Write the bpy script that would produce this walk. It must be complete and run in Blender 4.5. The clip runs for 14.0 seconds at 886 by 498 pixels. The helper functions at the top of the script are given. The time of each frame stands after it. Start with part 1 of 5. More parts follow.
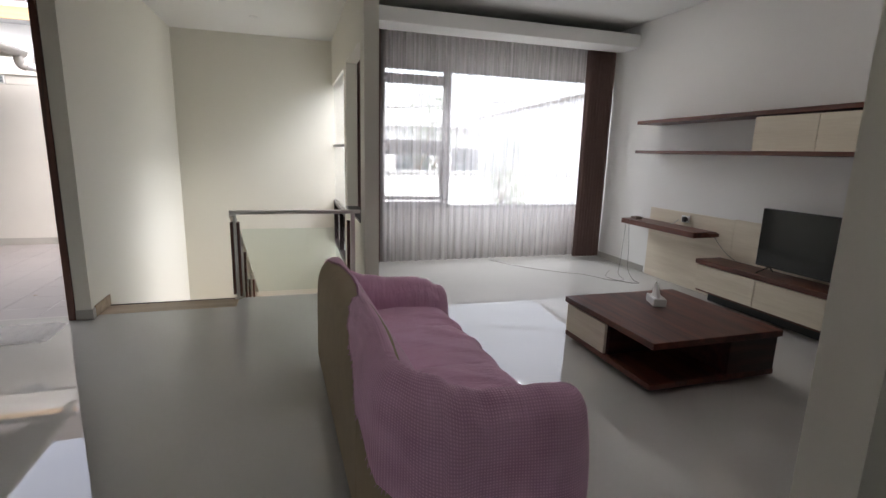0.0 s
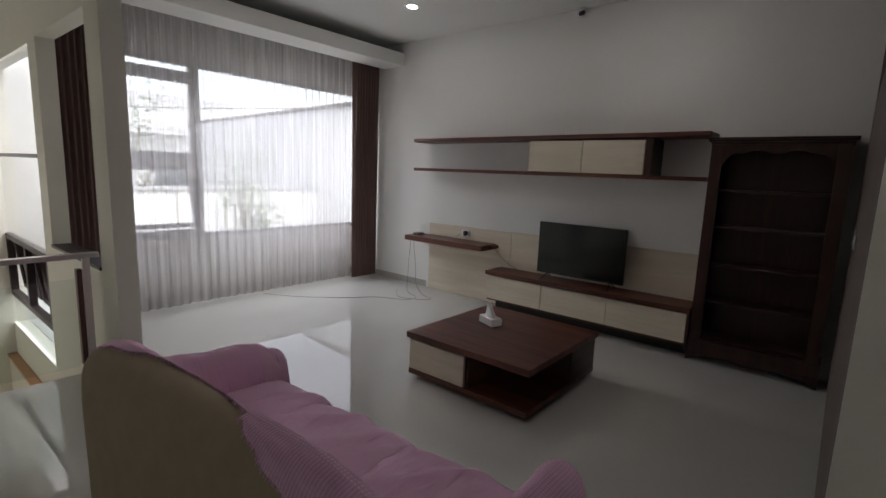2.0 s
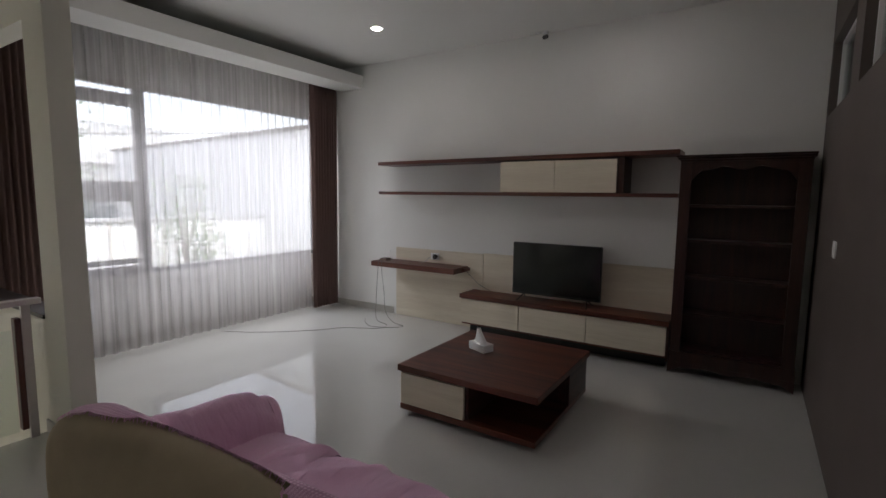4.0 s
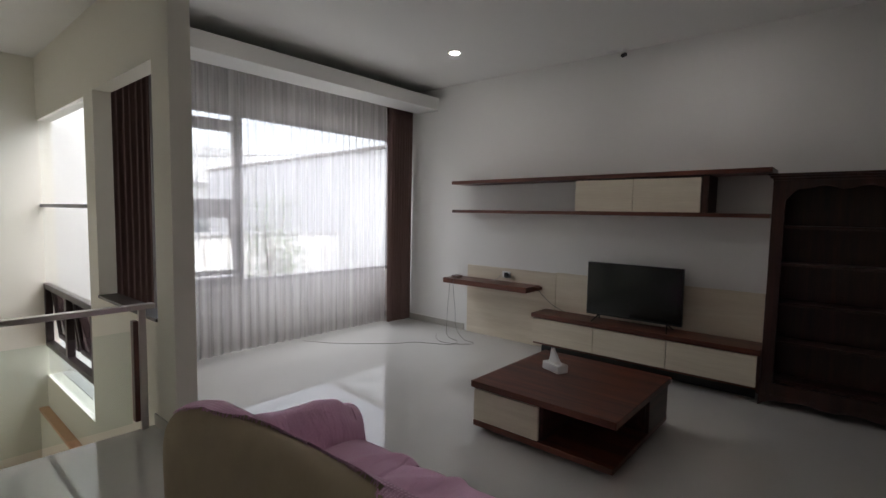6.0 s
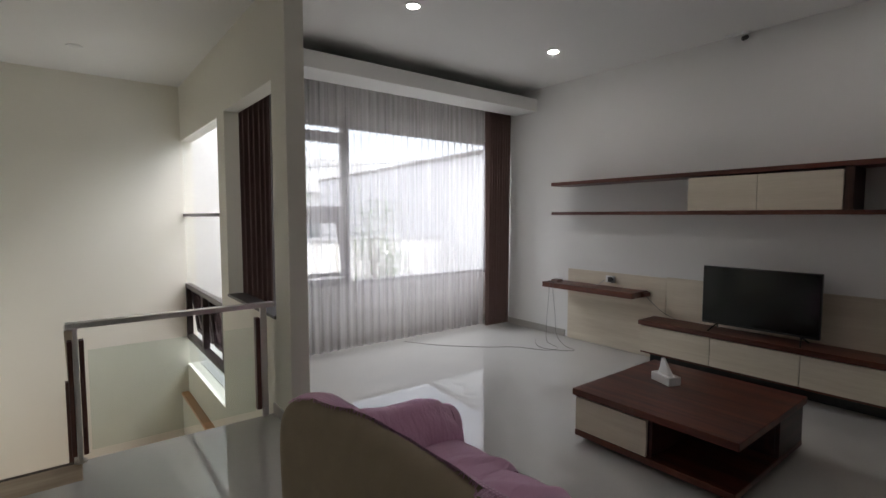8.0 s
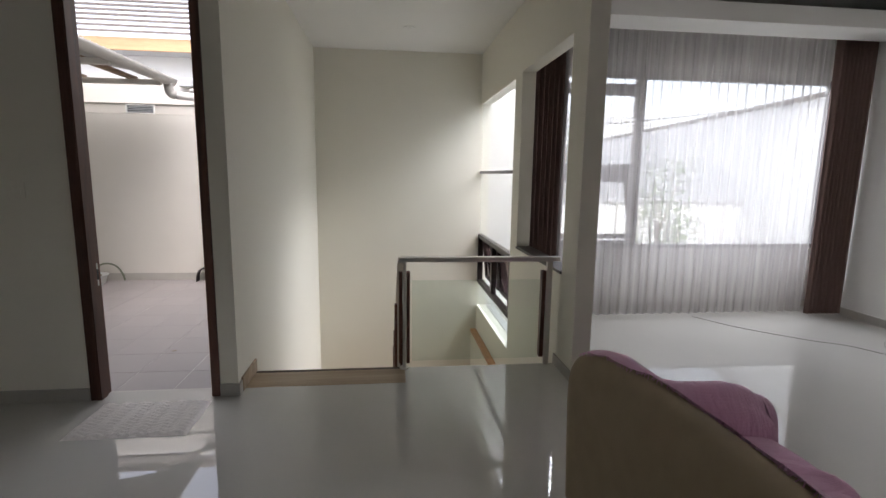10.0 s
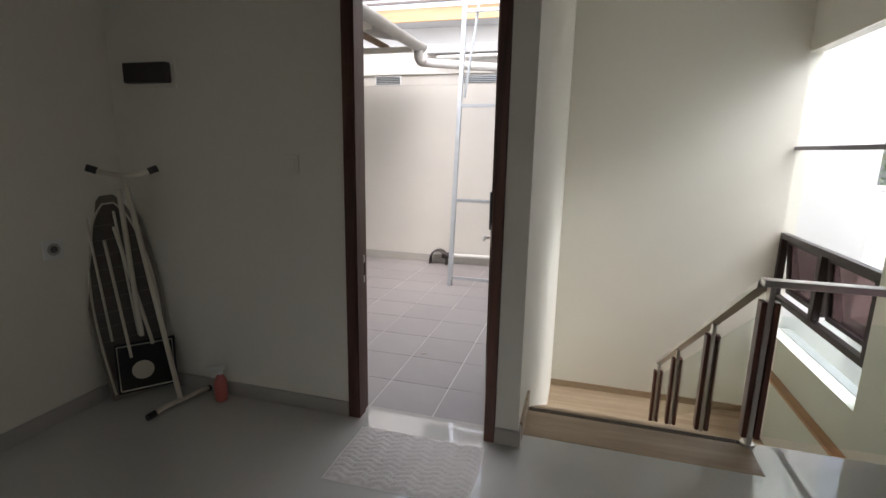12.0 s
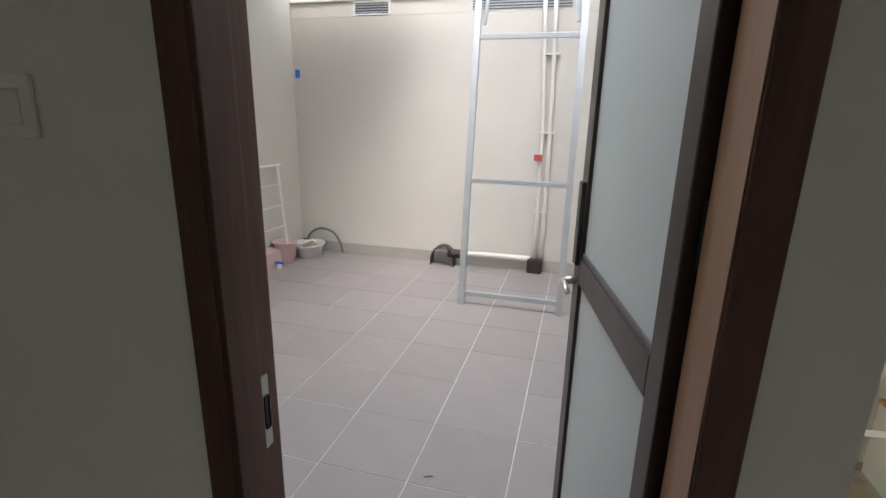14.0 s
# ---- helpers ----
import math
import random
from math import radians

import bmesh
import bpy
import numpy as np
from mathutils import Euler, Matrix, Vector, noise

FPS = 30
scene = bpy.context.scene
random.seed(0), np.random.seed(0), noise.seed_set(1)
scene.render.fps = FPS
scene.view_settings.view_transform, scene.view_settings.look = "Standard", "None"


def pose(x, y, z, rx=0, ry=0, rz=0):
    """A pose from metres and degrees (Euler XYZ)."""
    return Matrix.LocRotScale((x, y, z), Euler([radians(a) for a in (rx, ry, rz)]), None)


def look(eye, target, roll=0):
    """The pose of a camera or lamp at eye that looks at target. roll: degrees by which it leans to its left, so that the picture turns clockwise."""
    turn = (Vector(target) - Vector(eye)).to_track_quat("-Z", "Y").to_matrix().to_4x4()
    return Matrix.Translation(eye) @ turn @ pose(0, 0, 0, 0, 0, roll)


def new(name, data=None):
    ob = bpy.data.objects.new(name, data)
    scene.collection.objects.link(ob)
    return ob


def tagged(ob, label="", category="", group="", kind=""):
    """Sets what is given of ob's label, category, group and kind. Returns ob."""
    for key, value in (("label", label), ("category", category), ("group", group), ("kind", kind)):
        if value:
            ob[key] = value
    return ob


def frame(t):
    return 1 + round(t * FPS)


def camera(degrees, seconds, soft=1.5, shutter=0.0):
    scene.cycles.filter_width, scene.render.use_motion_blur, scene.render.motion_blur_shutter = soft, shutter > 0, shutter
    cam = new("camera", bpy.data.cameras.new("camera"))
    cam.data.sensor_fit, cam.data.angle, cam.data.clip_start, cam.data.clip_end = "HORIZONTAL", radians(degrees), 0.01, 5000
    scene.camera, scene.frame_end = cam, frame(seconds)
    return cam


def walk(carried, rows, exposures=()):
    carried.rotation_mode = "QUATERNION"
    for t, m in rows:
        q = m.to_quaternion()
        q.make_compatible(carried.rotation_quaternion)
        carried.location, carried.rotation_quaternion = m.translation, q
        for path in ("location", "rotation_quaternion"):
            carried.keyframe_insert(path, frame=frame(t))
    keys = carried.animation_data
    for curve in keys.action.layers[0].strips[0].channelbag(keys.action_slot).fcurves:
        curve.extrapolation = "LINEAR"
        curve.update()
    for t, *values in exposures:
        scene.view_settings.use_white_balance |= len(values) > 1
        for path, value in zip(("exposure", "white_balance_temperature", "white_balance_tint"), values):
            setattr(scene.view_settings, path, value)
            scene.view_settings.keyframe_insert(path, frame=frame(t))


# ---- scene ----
cam = camera(84.9, 14.0)
PATH = [
    (0, (-0.092, 0.399, 1.491), (0.488, 2.273, 1.098), 1.6),
    (0.5, (-0.204, 0.67, 1.516), (0.749, 2.391, 1.153), 1.5),
    (1, (-0.398, 0.915, 1.534), (0.857, 2.431, 1.18), 2.4),
    (1.5, (-0.505, 1.134, 1.515), (0.927, 2.485, 1.161), 2.9),
    (2, (-0.5, 1.363, 1.536), (1.023, 2.62, 1.222), 2.2),
    (2.5, (-0.572, 1.582, 1.534), (1.071, 2.683, 1.238), 1.5),
    (2.7, (-0.579, 1.625, 1.532), (1.098, 2.672, 1.233), 0.9),
    (4.8, (-0.611, 1.729, 1.539), (1.034, 2.856, 1.38), 1.3),
    (5, (-0.623, 1.724, 1.534), (1.0, 2.881, 1.375), 1.3),
    (5.5, (-0.656, 1.73, 1.542), (0.915, 2.957, 1.379), 1.1),
    (6, (-0.677, 1.743, 1.541), (0.84, 3.038, 1.39), 1.0),
    (6.5, (-0.692, 1.75, 1.547), (0.776, 3.101, 1.401), 1.1),
    (7, (-0.696, 1.753, 1.547), (0.709, 3.17, 1.409), 0.7),
    (7.2, (-0.691, 1.742, 1.544), (0.679, 3.193, 1.407), 0.5),
    (9.3, (-0.664, 1.761, 1.508), (0.104, 3.596, 1.301), 0.6),
    (9.5, (-0.673, 1.762, 1.504), (-0.035, 3.643, 1.268), 0.8),
    (10, (-0.773, 1.825, 1.496), (-0.55, 3.79, 1.194), 0.8),
    (10.5, (-1.001, 1.949, 1.5), (-1.107, 3.918, 1.162), 0.5),
    (11, (-1.175, 2.144, 1.458), (-1.562, 4.071, 1.087), 1.5),
    (11.5, (-1.337, 2.475, 1.483), (-1.928, 4.352, 1.125), 1.4),
    (12, (-1.562, 2.84, 1.458), (-2.099, 4.724, 1.056), 1.1),
    (12.5, (-1.729, 3.272, 1.42), (-2.247, 5.154, 0.986), 0.8),
    (13, (-1.919, 3.683, 1.411), (-2.429, 5.568, 0.982), 1.5),
    (13.5, (-2.074, 4.076, 1.363), (-2.518, 5.975, 0.923), 1.5),
    (14, (-2.132, 4.459, 1.367), (-2.641, 6.32, 0.842), 1.2),
]
EXPOSURES = [(0, 2.6, 6520, 17), (1, 2.28, 6520, 17), (2.7, 2.16, 6520, 17), (9.5, 2.15, 6520, 17), (11, 2.37, 6520, 17), (13, 2.28, 6450, 15), (14, 2.27, 6400, 14)]
walk(cam, [(t, look(eye, target, roll)) for t, eye, target, roll in PATH], EXPOSURES)
CEIL = 3.19

# ---- world, sun, exposure ----
world = bpy.data.worlds.new("world")
scene.world = world
world.use_nodes = True
wn, wl = world.node_tree.nodes, world.node_tree.links
sky = wn.new("ShaderNodeTexSky")
sky.sky_type, sky.sun_disc = "NISHITA", False
sky.sun_elevation, sky.sun_rotation = radians(58), radians(156)
sky.dust_density, sky.air_density, sky.ozone_density = 2.6, 1.0, 0.8
haze = wn.new("ShaderNodeHueSaturation")
haze.inputs["Saturation"].default_value = 0.38
wl.new(sky.outputs[0], haze.inputs["Color"])
wl.new(haze.outputs[0], wn["Background"].inputs[0])
wn["Background"].inputs[1].default_value = 0.122
sun = new("sun", bpy.data.lights.new("sun", "SUN"))
sun.data.energy, sun.data.angle, sun.data.color = 0.2, radians(40), (1.0, 0.98, 0.95)
sun.matrix_world = look((4, -7, 16), (0, 2, 0))


def area(name, x, y, z, target, sx, sy, watts, color=(1, 1, 1)):
    lamp = new(name, bpy.data.lights.new(name, "AREA"))
    lamp.data.shape, lamp.data.size, lamp.data.size_y = "RECTANGLE", sx, sy
    lamp.data.energy, lamp.data.color = watts, color
    lamp.matrix_world = look((x, y, z), target)
    return lamp


# sky light that falls in over the window heads 
area("window_daylight", 2.5, 9.5, 4.5, (2.0, 4.2, 0.2), 4.6, 2.0, 88, (0.88, 0.95, 1.0))
area("stair_window_daylight", 5.3, 8.1, 6.3, (-1.4, 8.0, -0.3), 3.0, 3.2, 190, (0.93, 0.97, 1.0))
area("patio_daylight", -3.1, 6.6, 5.4, (-2.9, 6.3, 0.0), 2.4, 2.4, 22, (0.94, 0.97, 1.0))

# ---- materials ----


def material(name, color, rough=0.5, metal=0.0, grain=0.0, scale=8.0, bump=0.0, bump_scale=120.0, stain=0.0, spec=0.5, coat=0.0):
    """Plain painted, plastic or metal surface with soft blotches and fine relief."""
    m = bpy.data.materials.new(name)
    m.use_nodes = True
    n, l = m.node_tree.nodes, m.node_tree.links
    b = n["Principled BSDF"]
    b.inputs["Base Color"].default_value = (*color, 1)
    b.inputs["Roughness"].default_value, b.inputs["Metallic"].default_value = rough, metal
    b.inputs["Specular IOR Level"].default_value = spec
    b.inputs["Coat Weight"].default_value = coat
    co = n.new("ShaderNodeTexCoord")
    if grain:
        t = n.new("ShaderNodeTexNoise")
        t.inputs["Scale"].default_value, t.inputs["Detail"].default_value = scale, 6
        l.new(co.outputs["Object"], t.inputs["Vector"])
        mix = n.new("ShaderNodeMix")
        mix.data_type = "RGBA"
        mix.inputs["A"].default_value = (*[c * (1 - grain) for c in color], 1)
        mix.inputs["B"].default_value = (*[min(1, c * (1 + grain)) for c in color], 1)
        l.new(t.outputs["Fac"], mix.inputs["Factor"])
        l.new(mix.outputs["Result"], b.inputs["Base Color"])
        r = n.new("ShaderNodeMapRange")
        r.inputs["To Min"].default_value, r.inputs["To Max"].default_value = max(0.02, rough - 0.08), min(1, rough + 0.08)
        l.new(t.outputs["Fac"], r.inputs["Value"])
        l.new(r.outputs["Result"], b.inputs["Roughness"])
    if bump:
        f = n.new("ShaderNodeTexNoise")
        f.inputs["Scale"].default_value, f.inputs["Detail"].default_value = bump_scale, 4
        l.new(co.outputs["Object"], f.inputs["Vector"])
        u = n.new("ShaderNodeBump")
        u.inputs["Strength"].default_value, u.inputs["Distance"].default_value = bump, 0.004
        l.new(f.outputs["Fac"], u.inputs["Height"])
        l.new(u.outputs["Normal"], b.inputs["Normal"])
    return m


def wood(name, dark, light, rough, axis=1, stretch=14.0, fine=3.0, coat=0.0):
    """Wood grain that runs along one axis of the object."""
    m = bpy.data.materials.new(name)
    m.use_nodes = True
    n, l = m.node_tree.nodes, m.node_tree.links
    b = n["Principled BSDF"]
    b.inputs["Roughness"].default_value, b.inputs["Coat Weight"].default_value = rough, coat
    co = n.new("ShaderNodeTexCoord")
    mp = n.new("ShaderNodeMapping")
    s = [stretch] * 3
    s[axis] = stretch / 18
    mp.inputs["Scale"].default_value = s
    l.new(co.outputs["Object"], mp.inputs["Vector"])
    t = n.new("ShaderNodeTexNoise")
    t.inputs["Scale"].default_value, t.inputs["Detail"].default_value, t.inputs["Distortion"].default_value = 1.0, 8, 0.6
    l.new(mp.outputs["Vector"], t.inputs["Vector"])
    t2 = n.new("ShaderNodeTexNoise")
    t2.inputs["Scale"].default_value, t2.inputs["Detail"].default_value = fine * 4, 3
    l.new(mp.outputs["Vector"], t2.inputs["Vector"])
    add = n.new("ShaderNodeMath")
    add.operation = "MULTIPLY_ADD"
    l.new(t2.outputs["Fac"], add.inputs[0])
    add.inputs[1].default_value = 0.45
    l.new(t.outputs["Fac"], add.inputs[2])
    ramp = n.new("ShaderNodeValToRGB")
    ramp.color_ramp.elements[0].position, ramp.color_ramp.elements[1].position = 0.5, 0.95
    ramp.color_ramp.elements[0].color, ramp.color_ramp.elements[1].color = (*dark, 1), (*light, 1)
    l.new(add.outputs[0], ramp.inputs["Fac"])
    l.new(ramp.outputs["Color"], b.inputs["Base Color"])
    u = n.new("ShaderNodeBump")
    u.inputs["Strength"].default_value, u.inputs["Distance"].default_value = 0.15, 0.001
    l.new(add.outputs[0], u.inputs["Height"])
    l.new(u.outputs["Normal"], b.inputs["Normal"])
    return m


def sheet(name, color, clear, glow, rough=0.8):
    """Thin cloth that lets light through: part open weave, part scattering."""
    m = bpy.data.materials.new(name)
    m.use_nodes = True
    n, l = m.node_tree.nodes, m.node_tree.links
    out = n["Material Output"]
    n.remove(n["Principled BSDF"])
    d, tl, tp = n.new("ShaderNodeBsdfDiffuse"), n.new("ShaderNodeBsdfTranslucent"), n.new("ShaderNodeBsdfTransparent")
    d.inputs["Color"].default_value = tl.inputs["Color"].default_value = (*color, 1)
    a, b = n.new("ShaderNodeMixShader"), n.new("ShaderNodeMixShader")
    a.inputs["Fac"].default_value, b.inputs["Fac"].default_value = glow, clear
    l.new(d.outputs[0], a.inputs[1])
    l.new(tl.outputs[0], a.inputs[2])
    l.new(a.outputs[0], b.inputs[1])
    l.new(tp.outputs[0], b.inputs[2])
    co, w = n.new("ShaderNodeTexCoord"), n.new("ShaderNodeTexNoise")
    mp = n.new("ShaderNodeMapping")
    mp.inputs["Scale"].default_value = (26, 26, 0.35)
    l.new(co.outputs["Object"], mp.inputs["Vector"])
    l.new(mp.outputs["Vector"], w.inputs["Vector"])
    w.inputs["Scale"].default_value = 1.0
    r = n.new("ShaderNodeMapRange")
    r.inputs["To Min"].default_value, r.inputs["To Max"].default_value = max(0, clear - 0.09), min(1, clear + 0.09)
    r.inputs["From Min"].default_value, r.inputs["From Max"].default_value = 0.32, 0.68
    l.new(w.outputs["Fac"], r.inputs["Value"])
    l.new(r.outputs["Result"], b.inputs["Fac"])
    l.new(b.outputs[0], out.inputs["Surface"])
    return m


def glass(name, color=(1, 1, 1), rough=0.0, tint=0.0):
    """A clear or frosted pane."""
    m = bpy.data.materials.new(name)
    m.use_nodes = True
    n, l = m.node_tree.nodes, m.node_tree.links
    out = n["Material Output"]
    n.remove(n["Principled BSDF"])
    tp, gl, mix, fr = n.new("ShaderNodeBsdfTransparent"), n.new("ShaderNodeBsdfGlossy"), n.new("ShaderNodeMixShader"), n.new("ShaderNodeLayerWeight")
    pw, ad = n.new("ShaderNodeMath"), n.new("ShaderNodeMath")
    pw.operation, ad.operation = "POWER", "MULTIPLY_ADD"
    pw.inputs[1].default_value, ad.inputs[1].default_value, ad.inputs[2].default_value = 5.0, 0.85, 0.035
    tp.inputs["Color"].default_value = (*color, 1)
    gl.inputs["Roughness"].default_value = rough
    fr.inputs["Blend"].default_value = 0.5
    l.new(fr.outputs["Facing"], pw.inputs[0])
    l.new(pw.outputs[0], ad.inputs[0])
    l.new(ad.outputs[0], mix.inputs["Fac"])
    l.new(tp.outputs[0], mix.inputs[1])
    l.new(gl.outputs[0], mix.inputs[2])
    l.new(mix.outputs[0], out.inputs["Surface"])
    return m


def emitter(name, color, strength):
    m = bpy.data.materials.new(name)
    m.use_nodes = True
    b = m.node_tree.nodes["Principled BSDF"]
    b.inputs["Base Color"].default_value = (*color, 1)
    b.inputs["Emission Color"].default_value = (*color, 1)
    b.inputs["Emission Strength"].default_value = strength
    return m


CREAM = material("cream_wall_paint", (0.80, 0.775, 0.68), 0.55, grain=0.02, scale=1.6, bump=0.06, bump_scale=90)
WHITE = material("white_wall_paint", (0.78, 0.775, 0.745), 0.6, grain=0.02, scale=1.6, bump=0.06, bump_scale=90)
CEILING = material("white_ceiling_paint", (0.80, 0.80, 0.77), 0.7, grain=0.015, scale=1.2, bump=0.03, bump_scale=60)
BROWN = material("brown_wall_paint", (0.115, 0.09, 0.078), 0.6, grain=0.05, scale=2.0, bump=0.06, bump_scale=90)


def polished(name, color, least, most, power, rough):
    """Polished stoneware: a matt body under a clear mirror finish that strengthens at low angles."""
    m = material(name, color, 0.5, grain=0.03, scale=3.0, spec=0.0)
    n, l = m.node_tree.nodes, m.node_tree.links
    gl, mix, lw = n.new("ShaderNodeBsdfGlossy"), n.new("ShaderNodeMixShader"), n.new("ShaderNodeLayerWeight")
    pw, ad = n.new("ShaderNodeMath"), n.new("ShaderNodeMath")
    pw.operation, ad.operation = "POWER", "MULTIPLY_ADD"
    lw.inputs["Blend"].default_value, pw.inputs[1].default_value = 0.5, power
    ad.inputs[1].default_value, ad.inputs[2].default_value = most - least, least
    gl.inputs["Roughness"].default_value = rough
    co, wave, bump = n.new("ShaderNodeTexCoord"), n.new("ShaderNodeTexNoise"), n.new("ShaderNodeBump")
    wave.inputs["Scale"].default_value, wave.inputs["Detail"].default_value = 2.2, 2
    bump.inputs["Strength"].default_value, bump.inputs["Distance"].default_value = 0.05, 0.004
    l.new(co.outputs["Object"], wave.inputs["Vector"])
    l.new(wave.outputs["Fac"], bump.inputs["Height"])
    l.new(bump.outputs["Normal"], gl.inputs["Normal"])
    l.new(lw.outputs["Facing"], pw.inputs[0])
    l.new(pw.outputs[0], ad.inputs[0])
    l.new(ad.outputs[0], mix.inputs["Fac"])
    l.new(n["Principled BSDF"].outputs[0], mix.inputs[1])
    l.new(gl.outputs[0], mix.inputs[2])
    l.new(mix.outputs[0], n["Material Output"].inputs["Surface"])
    return m


FLOORMAT = polished("polished_tile", (0.58, 0.57, 0.53), 0.14, 0.44, 2.0, 0.010)
SKIRT = material("grey_skirting_tile", (0.42, 0.40, 0.36), 0.35, grain=0.08, scale=6)
WALNUT = wood("dark_walnut", (0.040, 0.011, 0.006), (0.160, 0.046, 0.024), 0.38, 1)
WALNUTZ = wood("dark_walnut_upright", (0.022, 0.008, 0.006), (0.075, 0.026, 0.017), 0.4, 2)
BOOKWOOD = wood("carved_mahogany", (0.014, 0.005, 0.004), (0.055, 0.018, 0.012), 0.35, 2)
MAPLE = wood("pale_maple_laminate", (0.60, 0.52, 0.40), (0.72, 0.65, 0.52), 0.45, 1, 10)
OAK = wood("oak_stair_board", (0.30, 0.21, 0.13), (0.47, 0.36, 0.24), 0.4, 0, 12)
CAPWOOD = wood("orange_teak_cap", (0.42, 0.20, 0.09), (0.62, 0.34, 0.17), 0.35, 1, 12)
DOORWOOD = wood("dark_brown_door_frame", (0.055, 0.022, 0.014), (0.15, 0.06, 0.038), 0.42, 2, 16)
DARKALU = material("dark_bronze_aluminium", (0.05, 0.038, 0.034), 0.35, 0.6, grain=0.05)
GREYALU = material("grey_aluminium_frame", (0.20, 0.19, 0.20), 0.4, 0.5, grain=0.05)
STEEL = material("brushed_steel", (0.62, 0.60, 0.56), 0.32, 0.85, grain=0.05, scale=30)
GALV = material("galvanised_steel", (0.50, 0.53, 0.55), 0.42, 0.7, grain=0.12, scale=14)
BLACK = material("black_plastic", (0.012, 0.012, 0.012), 0.35, grain=0.05)
WHITEPLA = material("white_plastic", (0.8, 0.8, 0.78), 0.35, grain=0.02)

# ---- building helpers ----


def solid(bm, x0, x1, y0, y1, z0, z1, bev=0.0):
    """A block between two corners, with softened edges if bev is given."""
    made = bmesh.ops.create_cube(bm, size=1.0, matrix=Matrix.Translation(((x0 + x1) / 2, (y0 + y1) / 2, (z0 + z1) / 2)) @ Matrix.Diagonal((abs(x1 - x0), abs(y1 - y0), abs(z1 - z0), 1)))
    if bev:
        edges = {e for v in made["verts"] for e in v.link_edges}
        bmesh.ops.bevel(bm, geom=list(edges), offset=bev, segments=2, affect="EDGES", profile=0.5)


def rod(bm, a, b, r, n=12, r2=None):
    """A round bar from a to b."""
    a, b = Vector(a), Vector(b)
    d = b - a
    m = Matrix.Translation((a + b) / 2) @ d.to_track_quat("Z", "Y").to_matrix().to_4x4()
    bmesh.ops.create_cone(bm, cap_ends=True, segments=n, radius1=r, radius2=r if r2 is None else r2, depth=d.length, matrix=m)


def tube(bm, pts, r, n=8):
    """A round tube along points, with rings that share their vertices."""
    pts = [Vector(p) for p in pts]
    rings = []
    up = Vector((0.02, 0.03, 1)).normalized()
    for i, p in enumerate(pts):
        d = (pts[min(i + 1, len(pts) - 1)] - pts[max(i - 1, 0)]).normalized()
        s = d.cross(up)
        if s.length < 0.05:
            s = d.cross(Vector((1, 0.1, 0)))
        s.normalize()
        t = d.cross(s).normalized()
        rings.append([bm.verts.new(p + r * (math.cos(2 * math.pi * k / n) * s + math.sin(2 * math.pi * k / n) * t)) for k in range(n)])
    for i in range(len(rings) - 1):
        for k in range(n):
            bm.faces.new((rings[i][k], rings[i][(k + 1) % n], rings[i + 1][(k + 1) % n], rings[i + 1][k]))
    bm.faces.new(rings[0][::-1])
    bm.faces.new(rings[-1])


def lathe(bm, profile, n=20, x=0.0, y=0.0):
    """A turned shape from (radius, height) pairs."""
    rings = [[bm.verts.new((x + r * math.cos(2 * math.pi * k / n), y + r * math.sin(2 * math.pi * k / n), z)) for k in range(n)] for r, z in profile]
    for i in range(len(rings) - 1):
        for k in range(n):
            bm.faces.new((rings[i][k], rings[i][(k + 1) % n], rings[i + 1][(k + 1) % n], rings[i + 1][k]))
    bm.faces.new(rings[0][::-1])
    bm.faces.new(rings[-1])


def finish(bm, name, mat, smooth=False):
    bmesh.ops.recalc_face_normals(bm, faces=bm.faces)
    me = bpy.data.meshes.new(name)
    bm.to_mesh(me)
    bm.free()
    me.materials.append(mat)
    if smooth:
        me.shade_smooth()
    return me


def part(name, bm, mat, parent, label="", smooth=False):
    """Links a bmesh as one mesh object under a thing or part."""
    ob = new(name, finish(bm, name, mat, smooth))
    ob.parent = parent
    if label:
        ob["label"] = label
    return ob


def block(name, dims, mat, parent, label="", bev=0.003):
    bm = bmesh.new()
    solid(bm, *dims, bev)
    return part(name, bm, mat, parent, label)


def thing(name, x, y, z, label, category, group="", turn=0.0):
    """An empty at the base of a thing, to which its parts belong."""
    ob = new(name)
    ob.empty_display_size = 0.1
    ob.matrix_world = pose(x, y, z, 0, 0, turn)
    return tagged(ob, label, category, group)


def setting(name, boxes, mat, label, category, bev=0.0):
    """A piece of the setting made of blocks in world places."""
    bm = bmesh.new()
    for b in boxes:
        solid(bm, *b, bev)
    return tagged(new(name, finish(bm, name, mat)), label, category, kind="structure")


def single(name, bm, mat, label, category, group="", smooth=False, kind=""):
    return tagged(new(name, finish(bm, name, mat, smooth)), label, category, group, kind)


# ---- the shell ----
TVX, WINY, PARTX, DOORY, BACKY = 4.30, 6.95, 0.555, 5.06, 8.90
setting("floor", [(-4.2, 4.5, -2.6, DOORY, -0.25, 0), (-1.785, 0.69, DOORY, 5.17, -0.25, 0), (-0.65, 0.69, 5.17, 5.45, -0.25, 0), (0.69, 4.5, DOORY, 7.15, -0.25, 0), (-2.73, -1.89, DOORY, 5.17, -0.25, 0)],
        FLOORMAT, "glossy pale grey polished tile floor", "floor")
setting("ceiling", [(-4.4, 4.5, -2.6, DOORY, CEIL, CEIL + 0.1), (-1.9, 0.69, DOORY, 9.1, CEIL, CEIL + 0.1), (0.69, 4.5, DOORY, 7.1, CEIL, CEIL + 0.1)], CEILING, "smooth white painted plaster ceiling", "ceiling")
